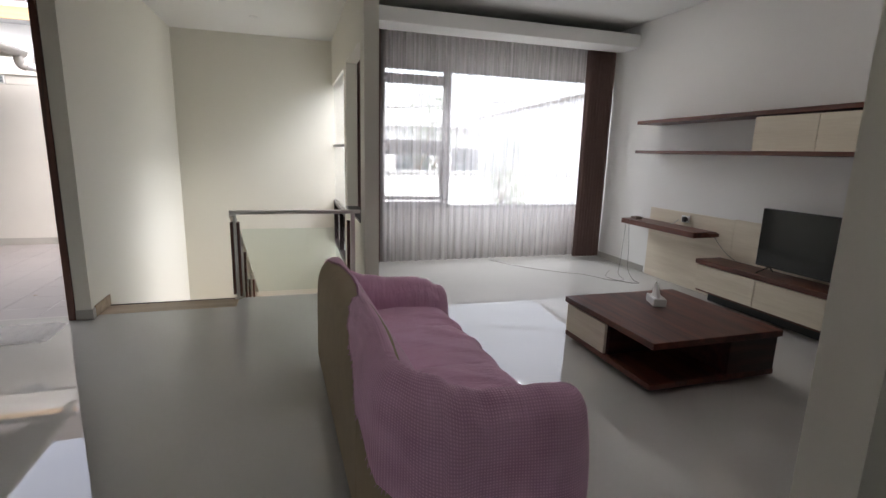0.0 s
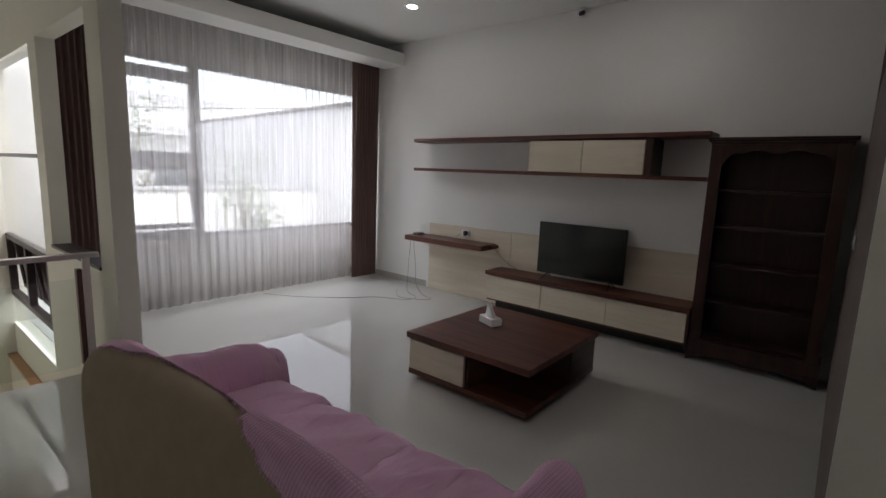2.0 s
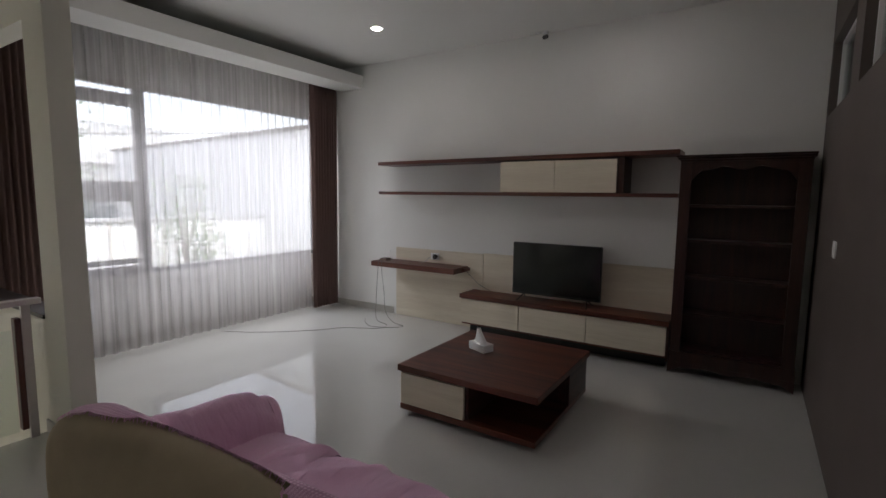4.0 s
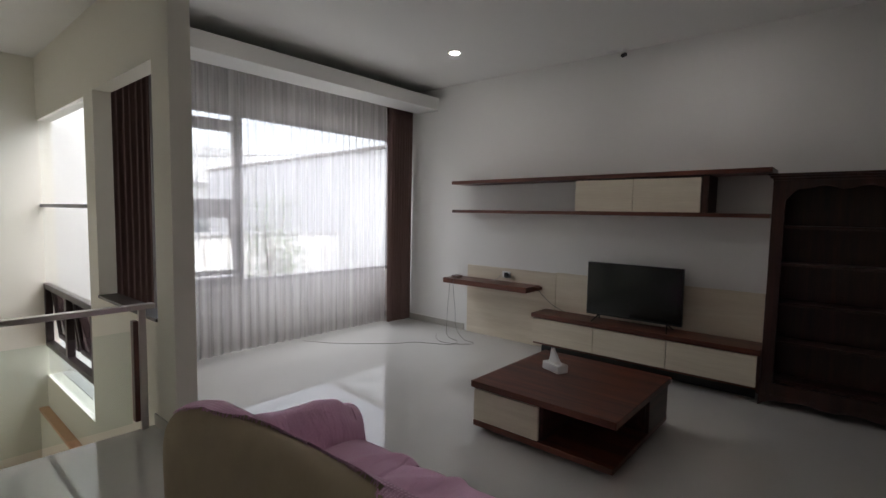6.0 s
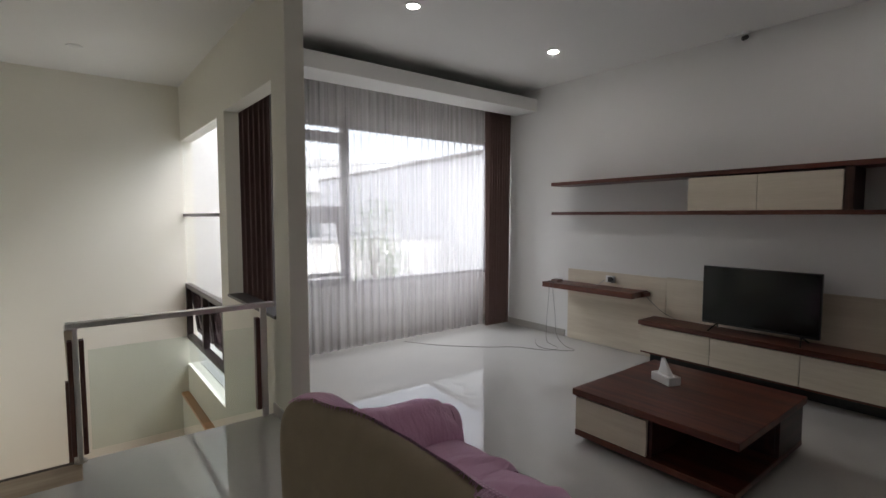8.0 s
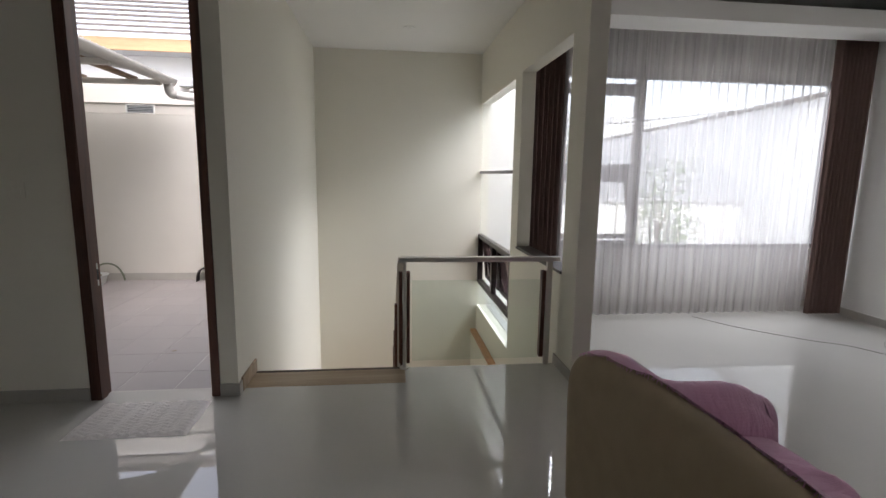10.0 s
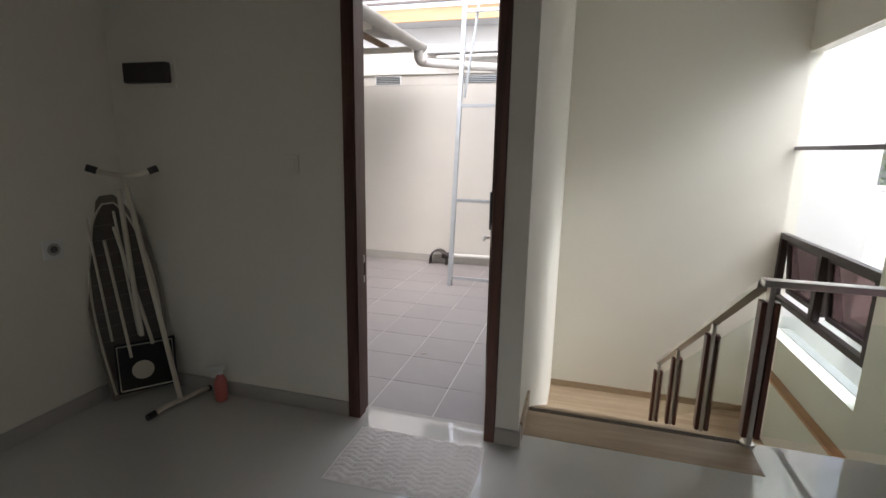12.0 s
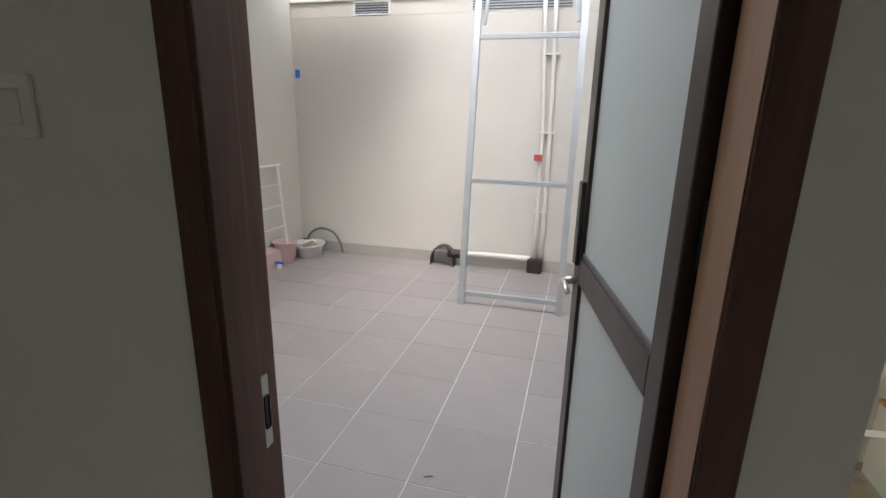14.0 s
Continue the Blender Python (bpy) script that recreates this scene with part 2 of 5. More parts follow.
setting("wall_east", [(TVX, TVX + 0.2, -2.8, 7.1, 0, CEIL)], WHITE, "plain off-white painted wall behind the television", "wall")
WX0, WX1, WZ0, WZ1 = 0.80, 4.24, 0.70, 2.60
setting("wall_north", [(0.69, WX0, WINY, 7.1, 0, CEIL), (WX1, TVX, WINY, 7.1, 0, CEIL), (WX0, WX1, WINY, 7.1, 0, WZ0), (WX0, WX1, WINY, 7.1, WZ1, CEIL)], WHITE, "off-white painted wall round the wide window", "wall")
OY0, OY1, OZ0, OZ1 = 5.37, 6.71, 0.77, 2.52
SY0, SZ0, SZ1 = 6.98, -0.45, 2.50
setting("wall_partition", [
    (PARTX, 0.69, 5.08, OY0, -0.002, CEIL), (PARTX, 0.69, OY0, OY1, -0.002, OZ0), (PARTX, 0.69, OY0, OY1, OZ1, CEIL), (PARTX, 0.69, OY1, SY0, -3.2, CEIL),
    (PARTX, 0.69, SY0, BACKY, SZ1, CEIL), (PARTX, 0.69, SY0, BACKY, -3.2, SZ0), (PARTX, 0.69, 5.45, OY1, -3.2, -0.002)], CREAM, "cream painted partition wall with an open inner window", "wall")
setting("wall_stair_back", [(-1.9, 0.69, BACKY, BACKY + 0.15, -3.2, CEIL)], CREAM, "tall cream painted wall behind the stairs", "wall")
setting("wall_stair_side", [(-1.90, -1.785, 5.19, BACKY, -3.2, CEIL + 0.9), (-1.902, -1.785, DOORY, 5.19, 0.0, CEIL), (-1.902, -1.785, DOORY, 5.19, -3.2, -0.26)], CREAM, "cream painted wall between stairs and patio", "wall")
DX0, DX1, DZ = -2.715, -1.904, 2.74
setting("wall_door", [(-4.4, DX0, DOORY, 5.19, -0.1, CEIL), (DX0, DX1, DOORY, 5.19, DZ, CEIL)], CREAM, "shaded cream painted wall beside the patio door", "wall")
setting("wall_west", [(-4.35, -4.15, -2.8, DOORY, 0, CEIL)], CREAM, "cream painted side wall", "wall")
setting("wall_south", [(-4.2, -2.9, -2.8, -2.6, 0, CEIL), (-1.7, TVX, -2.8, -2.6, 0, CEIL), (-2.9, -1.7, -2.8, -2.6, 0, 0.8), (-2.9, -1.7, -2.8, -2.6, 2.45, CEIL)], CREAM, "plain cream wall closing the room", "wall")
BX = 1.28
setting("wall_brown", [(BX + 0.012, TVX, 1.15, 1.30, 0, 2.17), (BX + 0.012, TVX, 1.15, 1.30, 2.72, CEIL), (BX + 0.012, 1.95, 1.15, 1.30, 2.17, 2.72), (2.88, 3.18, 1.15, 1.30, 2.17, 2.72), (4.22, TVX, 1.15, 1.30, 2.17, 2.72)],
        BROWN, "dark brown painted wall with high panes", "wall")
setting("wall_end", [(BX, BX + 0.012, 1.138, 1.30, 0, CEIL), (BX + 0.012, TVX, 1.138, 1.149, 0, 2.17), (BX + 0.012, TVX, 1.138, 1.149, 2.72, CEIL), (BX + 0.012, 1.95, 1.138, 1.149, 2.17, 2.72), (2.88, 3.18, 1.138, 1.149, 2.17, 2.72), (4.22, TVX, 1.138, 1.149, 2.17, 2.72)], CREAM, "cream painted end and back of the brown wall", "wall")
setting("slab_edge", [(-1.785, 0.55, 5.452, 5.46, -0.30, -0.004)], WHITE, "white painted edge of the floor slab", "trim")

# skirting
setting("baseboard_east", [(TVX - 0.012, TVX, 5.60, WINY, 0, 0.085)], SKIRT, "grey tile skirting", "baseboard", 0.002)
setting("baseboard_north", [(0.69, TVX - 0.012, WINY - 0.012, WINY, 0, 0.085)], SKIRT, "grey tile skirting", "baseboard", 0.002)
setting("baseboard_door", [(-4.15, DX0 - 0.002, DOORY - 0.012, DOORY, 0, 0.085), (-1.902, -1.773, DOORY - 0.012, DOORY, 0, 0.085), (-1.785, -1.773, DOORY, 5.118, 0, 0.085)], SKIRT, "grey tile skirting", "baseboard", 0.002)
setting("baseboard_west", [(-4.15, -4.138, -2.6, DOORY - 0.012, 0, 0.085)], SKIRT, "grey tile skirting", "baseboard", 0.002)
setting("baseboard_partition", [(0.545, 0.70, 5.068, 5.08, 0, 0.085), (0.69, 0.702, 5.08, WINY - 0.012, 0, 0.085), (0.543, 0.555, 5.08, 5.45, 0, 0.085)], SKIRT, "grey tile skirting", "baseboard", 0.002)

# pelmet over the window
setting("pelmet", [(0.69, TVX, 6.11, 6.16, 2.90, 3.06), (0.69, TVX, 6.16, WINY, 3.0, 3.06), (0.69, TVX, 6.16, 6.50, 2.90, 2.94)], CEILING, "white dropped plaster pelmet with a dark cove above", "pelmet", 0.003)


def pleats(name, x0, x1, y, z0, z1, folds, depth, mat, label, sway=0.5, seed=3):
    """A hanging cloth with pleats that loosen towards its hem."""
    rng = random.Random(seed)
    nx, nz = folds * 8, 14
    shift = [rng.uniform(-1, 1) for _ in range(folds + 2)]
    bm = bmesh.new()
    rows = []
    for j in range(nz + 1):
        v = j / nz
        row = []
        for i in range(nx + 1):
            u = i / nx
            f = u * folds
            k = int(f)
            w = shift[k] * (1 - (f - k)) + shift[k + 1] * (f - k)
            a = depth * (0.5 + 0.5 * v) * math.sin(2 * math.pi * f + 0.8 * w) + 0.4 * depth * w * (1 - v) * sway
            row.append(bm.verts.new((x0 + (x1 - x0) * u + 0.012 * w * (1 - v), y + a, z0 + (z1 - z0) * v)))
        rows.append(row)
    for j in range(nz):
        for i in range(nx):
            bm.faces.new((rows[j][i], rows[j][i + 1], rows[j + 1][i + 1], rows[j + 1][i]))
    return single(name, bm, mat, label, "curtain", smooth=True)


SHEER = sheet("sheer_voile", (0.70, 0.675, 0.665), 0.5, 0.5)
DRAPE = material("brown_drape_cloth", (0.19, 0.12, 0.105), 0.85, grain=0.12, scale=40, bump=0.3, bump_scale=400)
pleats("sheer_curtain", 0.98, 3.90, 6.70, 0.02, 2.99, 28, 0.042, SHEER, "white translucent voile curtain drawn across the window")
pleats("brown_curtain", 3.85, 4.28, 6.60, 0.015, 2.99, 9, 0.045, DRAPE, "dark brown pleated curtain gathered beside the television wall", seed=5)
pleats("brown_curtain", 0.70, 1.05, 6.78, 0.015, 2.99, 7, 0.045, DRAPE, "dark brown pleated curtain gathered beside the stair partition", seed=8)

# window in the north wall
CLEAR = glass("clear_pane", (0.97, 0.985, 0.98))
win = tagged(new("window_1"), "wide grey aluminium window with an opening side light", "window", kind="structure")
for dims in [(WX0, WX1, 6.98, 7.04, WZ0, WZ0 + 0.05), (WX0, WX1, 6.98, 7.04, WZ1 - 0.05, WZ1), (WX0, WX0 + 0.05, 6.98, 7.04, WZ0 + 0.05, WZ1 - 0.05), (WX1 - 0.05, WX1, 6.98, 7.04, WZ0 + 0.05, WZ1 - 0.05),
             (1.90, 2.0, 6.975, 7.045, WZ0 + 0.05, WZ1 - 0.05), (WX0 + 0.05, 1.90, 6.978, 7.042, 1.49, 1.64), (WX0 + 0.05, 1.90, 6.978, 7.042, 2.37, 2.49), (WX0 + 0.05, 1.90, 6.978, 7.042, WZ0 + 0.05, WZ0 + 0.10)]:
    block("window_frame", dims, GREYALU, win, bev=0.004)
for dims in [(WX0 + 0.05, 1.90, 7.008, 7.014, 1.64, 2.37), (2.0, WX1 - 0.05, 7.008, 7.014, WZ0 + 0.05, WZ1 - 0.05), (WX0 + 0.05, 1.90, 7.008, 7.014, 2.49, WZ1 - 0.05)]:
    block("pane", dims, CLEAR, win, bev=0).visible_shadow = False
# the side light's lower sash hangs open
sash = tagged(new("sash"), "", "")
sash.parent = win
sash.matrix_world = pose(0, 7.03, 1.49, -16, 0, 0)
for dims in [(0.86, 1.89, -0.02, 0.02, -0.68, -0.63), (0.86, 1.89, -0.02, 0.02, -0.05, 0), (0.86, 0.91, -0.02, 0.02, -0.63, -0.05), (1.84, 1.89, -0.02, 0.02, -0.63, -0.05)]:
    block("sash_frame", dims, GREYALU, sash, bev=0.003)
block("pane", (0.91, 1.84, -0.003, 0.003, -0.63, -0.05), CLEAR, sash, bev=0).visible_shadow = False

# unseen window added behind the walker to let more daylight in
win5 = tagged(new("window_5"), "unseen grey aluminium window added in the rear wall for daylight", "window", kind="structure")
for dims in [(-2.9, -1.7, -2.74, -2.68, 0.8, 0.85), (-2.9, -1.7, -2.74, -2.68, 2.40, 2.45), (-2.9, -2.85, -2.74, -2.68, 0.85, 2.40), (-1.75, -1.7, -2.74, -2.68, 0.85, 2.40), (-2.33, -2.27, -2.74, -2.68, 0.85, 2.40)]:
    block("window_frame", dims, GREYALU, win5, bev=0.003)
for a, b in ((-2.85, -2.33), (-2.27, -1.75)):
    block("pane", (a, b, -2.713, -2.707, 0.85, 2.40), CLEAR, win5, bev=0).visible_shadow = False

# high panes in the brown wall
FROST = glass("frosted_pane", (0.75, 0.80, 0.80), 0.2)
for n, (a, b) in enumerate([(1.95, 2.88), (3.18, 4.22)]):
    w = tagged(new("window_%d" % (n + 3)), "high frosted pane in the brown wall", "window", kind="structure")
    for dims in [(a, b, 1.20, 1.25, 2.17, 2.20), (a, b, 1.20, 1.25, 2.69, 2.72), (a, a + 0.03, 1.20, 1.25, 2.20, 2.69), (b - 0.03, b, 1.20, 1.25, 2.20, 2.69)]:
        block("window_frame", dims, WHITEPLA, w, bev=0.003)
    block("pane", (a + 0.03, b - 0.03, 1.222, 1.228, 2.20, 2.69), FROST, w, bev=0)

TINTED = glass("smoky_tinted_pane", (0.30, 0.24, 0.24))
# stair window: fixed panes above a dark hopper band
sw = tagged(new("window_2"), "tall stair window with a dark framed hopper band", "window", kind="structure")
GX = 0.575
block("window_bar", (GX - 0.02, GX + 0.03, SY0, BACKY, 1.52, 1.56), GREYALU, sw)
for z0, z1 in [(1.56, SZ1), (0.64, 1.52), (SZ0, -0.10)]:
    block("pane", (GX, GX + 0.008, SY0 + 0.01, BACKY - 0.01, z0 + 0.005, z1 - 0.005), CLEAR, sw, bev=0).visible_shadow = False
for dims in [(GX - 0.02, GX + 0.05, SY0, BACKY, 0.58, 0.64), (GX - 0.02, GX + 0.05, SY0, BACKY, -0.10, -0.04), (GX - 0.02, GX + 0.05, SY0, SY0 + 0.06, -0.04, 0.58), (GX - 0.02, GX + 0.05, BACKY - 0.06, BACKY, -0.04, 0.58),
             (GX - 0.02, GX + 0.05, 7.90, 7.98, -0.04, 0.58)]:
    block("window_frame", dims, DARKALU, sw)
for y0, y1 in [(SY0 + 0.06, 7.90), (7.98, BACKY - 0.06)]:
    sash = tagged(new("sash"), "", "")
    sash.parent = sw
    sash.matrix_world = pose(GX + 0.05, 0, 0.58, 0, -6, 0)
    h = -0.60
    for dims in [(-0.02, 0.02, y0, y1, h, h + 0.045), (-0.02, 0.02, y0, y1, -0.045, 0), (-0.02, 0.02, y0, y0 + 0.045, h + 0.045, -0.045), (-0.02, 0.02, y1 - 0.045, y1, h + 0.045, -0.045)]:
        block("sash_frame", dims, DARKALU, sash)
    block("pane", (-0.003, 0.003, y0 + 0.045, y1 - 0.045, h + 0.045, -0.045), TINTED, sash, bev=0).visible_shadow = False
setting("low_wall", [(0.475, PARTX, 5.46, BACKY, -3.2, -0.86)], CREAM, "low cream wall beside the lower stairs", "wall")
setting("trim_cap", [(0.462, PARTX, 5.46, BACKY, -0.86, -0.825)], CAPWOOD, "orange-brown wooden cap on the low stair wall", "trim", 0.004)

# ---- stairs ----
setting("baseboard_stair_head", [(-1.785, -1.770, 5.12, 5.47, 0.0015, 0.10)], OAK, "oak skirting at the head of the stairs", "baseboard", 0.002)
stairs = tagged(new("stairs"), "oak boarded staircase going down to a landing", "stairs", kind="structure")
block("top_board", (-1.785, -0.65, 5.17, 5.47, -0.04, 0.001), OAK, stairs, bev=0.006)
for k in range(4):
    block("groove", (-1.78, -0.66, 5.425 + 0.01 * k, 5.43 + 0.01 * k, 0.001, 0.0025), DARKALU, stairs, "dark anti-slip groove line", bev=0)
for n in range(1, 9):
    y0 = 5.45 + 0.32 * (n - 1)
    block("tread", (-1.785, -0.66, y0, y0 + 0.345, -0.17 * n - 0.035, -0.17 * n), OAK, stairs, bev=0.005)
    block("riser", (-1.785, -0.66, y0 - 0.0, y0 + 0.02, -0.17 * n, -0.17 * (n - 1) - 0.036), OAK, stairs, bev=0)
block("landing", (-1.785, PARTX - 0.08, 8.01, BACKY, -1.60, -1.53), OAK, stairs, bev=0.003)
for n in range(1, 7):
    y1 = 8.01 - 0.30 * (n - 1)
    block("tread", (-0.56, 0.475, y1 - 0.32, y1, -1.53 - 0.17 * n - 0.035, -1.53 - 0.17 * n), OAK, stairs, bev=0.005)
setting("baseboard_landing", [(-1.785, 0.475, BACKY - 0.012, BACKY, -1.53, -1.45)], OAK, "oak skirting round the stair landing", "baseboard")
setting("stair_stringer", [(-0.66, -0.60, 5.46, 8.0, -3.2, -1.75)], CREAM, "cream wall under the stair flight", "wall")
setting("lower_floor", [(-1.9, 0.7, 5.2, BACKY, -3.3, -3.2)], FLOORMAT, "pale tiled floor of the storey below", "floor")
setting("wall_lower", [(-1.9, 0.7, 5.08, 5.2, -3.2, -0.26)], CREAM, "cream wall of the storey below", "wall")

# ---- living room ----


def cloth(name, color, dark, size=0.011, waffle=0.5, crease=0.0):
    """Waffle weave in metres of the cloth's own UV."""
    m = bpy.data.materials.new(name)
    m.use_nodes = True
    n, l = m.node_tree.nodes, m.node_tree.links
    b = n["Principled BSDF"]
    b.inputs["Roughness"].default_value = 0.9
    b.inputs["Sheen Weight"].default_value = 0.25
    uv = n.new("ShaderNodeUVMap")
    waves = []
    for d in ("X", "Y"):
        w = n.new("ShaderNodeTexWave")
        w.bands_direction = d
        w.inputs["Scale"].default_value = 0.31416 / size
        w.inputs["Distortion"].default_value = 0.4
        l.new(uv.outputs[0], w.inputs["Vector"])
        waves.append(w)
    mul = n.new("ShaderNodeMath")
    mul.operation = "MULTIPLY"
    l.new(waves[0].outputs["Fac"], mul.inputs[0])
    l.new(waves[1].outputs["Fac"], mul.inputs[1])
    big = n.new("ShaderNodeTexNoise")
    big.inputs["Scale"].default_value, big.inputs["Detail"].default_value = 5, 5
    l.new(uv.outputs[0], big.inputs["Vector"])
    k = n.new("ShaderNodeMath")
    k.operation = "MULTIPLY_ADD"
    l.new(mul.outputs[0], k.inputs[0])
    k.inputs[1].default_value = waffle
    l.new(big.outputs["Fac"], k.inputs[2])
    ramp = n.new("ShaderNodeValToRGB")
    ramp.color_ramp.elements[0].position, ramp.color_ramp.elements[1].position = 0.3, 1.0
    ramp.color_ramp.elements[0].color, ramp.color_ramp.elements[1].color = (*dark, 1), (*color, 1)
    l.new(k.outputs[0], ramp.inputs["Fac"])
    l.new(ramp.outputs["Color"], b.inputs["Base Color"])
    u = n.new("ShaderNodeBump")
    u.inputs["Strength"].default_value, u.inputs["Distance"].default_value = 0.6, 0.003
    l.new(mul.outputs[0], u.inputs["Height"])
    l.new(u.outputs["Normal"], b.inputs["Normal"])
    if crease:
        mp, c, u2 = n.new("ShaderNodeMapping"), n.new("ShaderNodeTexNoise"), n.new("ShaderNodeBump")
        mp.inputs["Scale"].default_value, mp.inputs["Rotation"].default_value = (17, 3.5, 1), (0, 0, 0.5)
        c.inputs["Scale"].default_value, c.inputs["Detail"].default_value, c.inputs["Distortion"].default_value = 1.0, 2, 1.2
        u2.inputs["Strength"].default_value, u2.inputs["Distance"].default_value = 1.0, crease
        l.new(uv.outputs[0], mp.inputs["Vector"])
        l.new(mp.outputs["Vector"], c.inputs["Vector"])
        l.new(c.outputs["Fac"], u2.inputs["Height"])
        l.new(u2.outputs["Normal"], u.inputs["Normal"])
    return m


def loft(bm, rows, close=False):
    """A skin over rows of points, with UV in metres."""
    uvl = bm.loops.layers.uv.verify()
    verts = [[bm.verts.new(p) for p in row] for row in rows]
    us = [0.0]
    mid = len(rows[0]) // 2
    for a, b in zip(rows, rows[1:]):
        us.append(us[-1] + (Vector(b[mid]) - Vector(a[mid])).length)
    vs = [0.0]
    for a, b in zip(rows[len(rows) // 2], rows[len(rows) // 2][1:]):
        vs.append(vs[-1] + (Vector(b) - Vector(a)).length)
    for i in range(len(rows) - 1):
        for j in range(len(rows[0]) - 1):
            f = bm.faces.new((verts[i][j], verts[i + 1][j], verts[i + 1][j + 1], verts[i][j + 1]))
            for loop, (a, b) in zip(f.loops, ((i, j), (i + 1, j), (i + 1, j + 1), (i, j + 1))):
                loop[uvl].uv = (us[a], vs[b])
    if close:
        bm.faces.new(verts[0])
        bm.faces.new(verts[-1][::-1])


def wob(x, y, z, f, a):
    """Smooth unevenness."""
    return a * noise.noise(Vector((x * f, y * f, z * f)))


def spline(pts, n):
    """Points along a smooth line through pts."""
    out = []
    p = [Vector(q) for q in pts]
    p = [2 * p[0] - p[1]] + p + [2 * p[-1] - p[-2]]
    for i in range(1, len(p) - 2):
        for k in range(n):
            t = k / n
            a, b, c, d = p[i - 1], p[i], p[i + 1], p[i + 2]
            out.append(0.5 * (2 * b + (c - a) * t + (2 * a - 5 * b + 4 * c - d) * t * t + (3 * b - a - 3 * c + d) * t ** 3))
    out.append(p[-2])
    return out


PINK = cloth("pink_waffle_cloth", (0.93, 0.58, 0.77), (0.60, 0.29, 0.45), 0.013, 0.6, 0.006)
PINKSEAT = cloth("pink_seat_cloth", (0.95, 0.62, 0.82), (0.84, 0.48, 0.67), 0.006, 0.12, 0.012)
KHAKI = material("khaki_upholstery", (0.36, 0.285, 0.185), 0.85, grain=0.15, scale=10, bump=0.25, bump_scale=300)
sofa = thing("sofa", 0.165, 2.83, 0, "khaki sofa with a pink waffle throw draped over it", "sofa", turn=2.3)
BACK_X, ARM_Y, TOP, CORNER, FRONT = 0.02, 0.86, 0.785, 0.16, 0.74
ARM_H = [(0.0, 0.735), (0.10, 0.715), (0.18, 0.675), (0.27, 0.62), (0.38, 0.585), (0.60, 0.578), (0.74, 0.568)]


def lerp_line(table, x):
    """The height of a broken line at x."""
    for (x0, z0), (x1, z1) in zip(table, table[1:]):
        if x <= x1:
            t = max(0.0, (x - x0) / (x1 - x0))
            return z0 + (z1 - z0) * t * t * (3 - 2 * t)
    return table[-1][1]


def ridge(y):
    """Height of the backrest along the sofa; it rounds off at the far end and sinks into the near arm."""
    z = TOP - 0.10 * max(0.0, (y - 0.72) / 0.25) ** 2.0
    return z - 0.05 * max(0.0, (-y - 0.40) / 0.30) ** 2


def run():
    """Stations along the crest: place, outward way, height, path length, whether the front end turns there."""
    out, path = [], 0.0
    for i in range(71):
        y = 0.965 - (0.965 + 0.70) * i / 70
        out.append((Vector((BACK_X, y, 0)), Vector((-1, 0, 0)), ridge(y), path, False))
        path += 0.0238
    for k in range(1, 13):
        a = radians(7.5 * k)
        h = ridge(-0.70) + (0.675 - ridge(-0.70)) * k / 12
        out.append((Vector((0.18 - CORNER * math.cos(a), -0.70 - CORNER * math.sin(a), 0)), Vector((-math.cos(a), -math.sin(a), 0)), h, path, False))
        path += 0.03
    for i in range(1, 31):
        x = 0.18 + (FRONT - 0.18) * i / 30
        out.append((Vector((x, -ARM_Y, 0)), Vector((0, -1, 0)), lerp_line(ARM_H, x), path, False))
        path += 0.0187
    for k in range(1, 22):
        a = radians(10 * k)
        out.append((Vector((FRONT, -ARM_Y, 0)), Vector((math.sin(a), -math.cos(a), 0)), lerp_line(ARM_H, FRONT), path, True))
        path += 0.02
    return out


def outer(c, n, h, foot, swell, hang, path, seed):
    """The side that faces away from the seat, from the crest down to the foot."""
    row, last, stop = [], None, False
    for p in spline([(0, 0, h), (0.045, 0, h - 0.012), (0.082, 0, h - 0.07), (0.097, 0, h - 0.17), (0.103, 0, h * 0.52), (0.106, 0, 0.18), (0.110, 0, 0.02)], 6):
        if p.z < foot:
            if last is None or last.z - p.z < 1e-6:
                break
            p = last.lerp(p, (last.z - foot) / (last.z - p.z))
            stop = True
        last = p
        low = max(0.0, min(1.0, (h - p.z - 0.08) / 0.35))
        o = p.x + swell * min(1.0, (h - p.z) * 12) + hang * low * (0.5 + 0.5 * math.sin(16 * path + 2.4 * noise.noise(Vector((path * 2.5, p.z * 1.5, seed)))))
        row.append(c + n * o + Vector((0, 0, p.z + swell * max(0.0, 1 - p.x / 0.08) + wob(path, p.z * 2, seed, 7, hang * 0.25 * min(1.0, p.x * 20)))))
        row[-1].y += 0.085 * max(0.0, 1 - path / 0.16) * min(1.0, p.z / 0.65) * (n.x < -0.9)
        if stop:
            break
    return row


def resample(row, n):
    """The same line in n even steps."""
    total = [0.0]
    for a, b in zip(row, row[1:]):
        total.append(total[-1] + (b - a).length)
    out, j = [], 0
    for k in range(n + 1):
        d = total[-1] * k / n
        while j < len(row) - 2 and total[j + 1] < d:
            j += 1
        out.append(row[j].lerp(row[j + 1], (d - total[j]) / max(1e-6, total[j + 1] - total[j])))
    return out


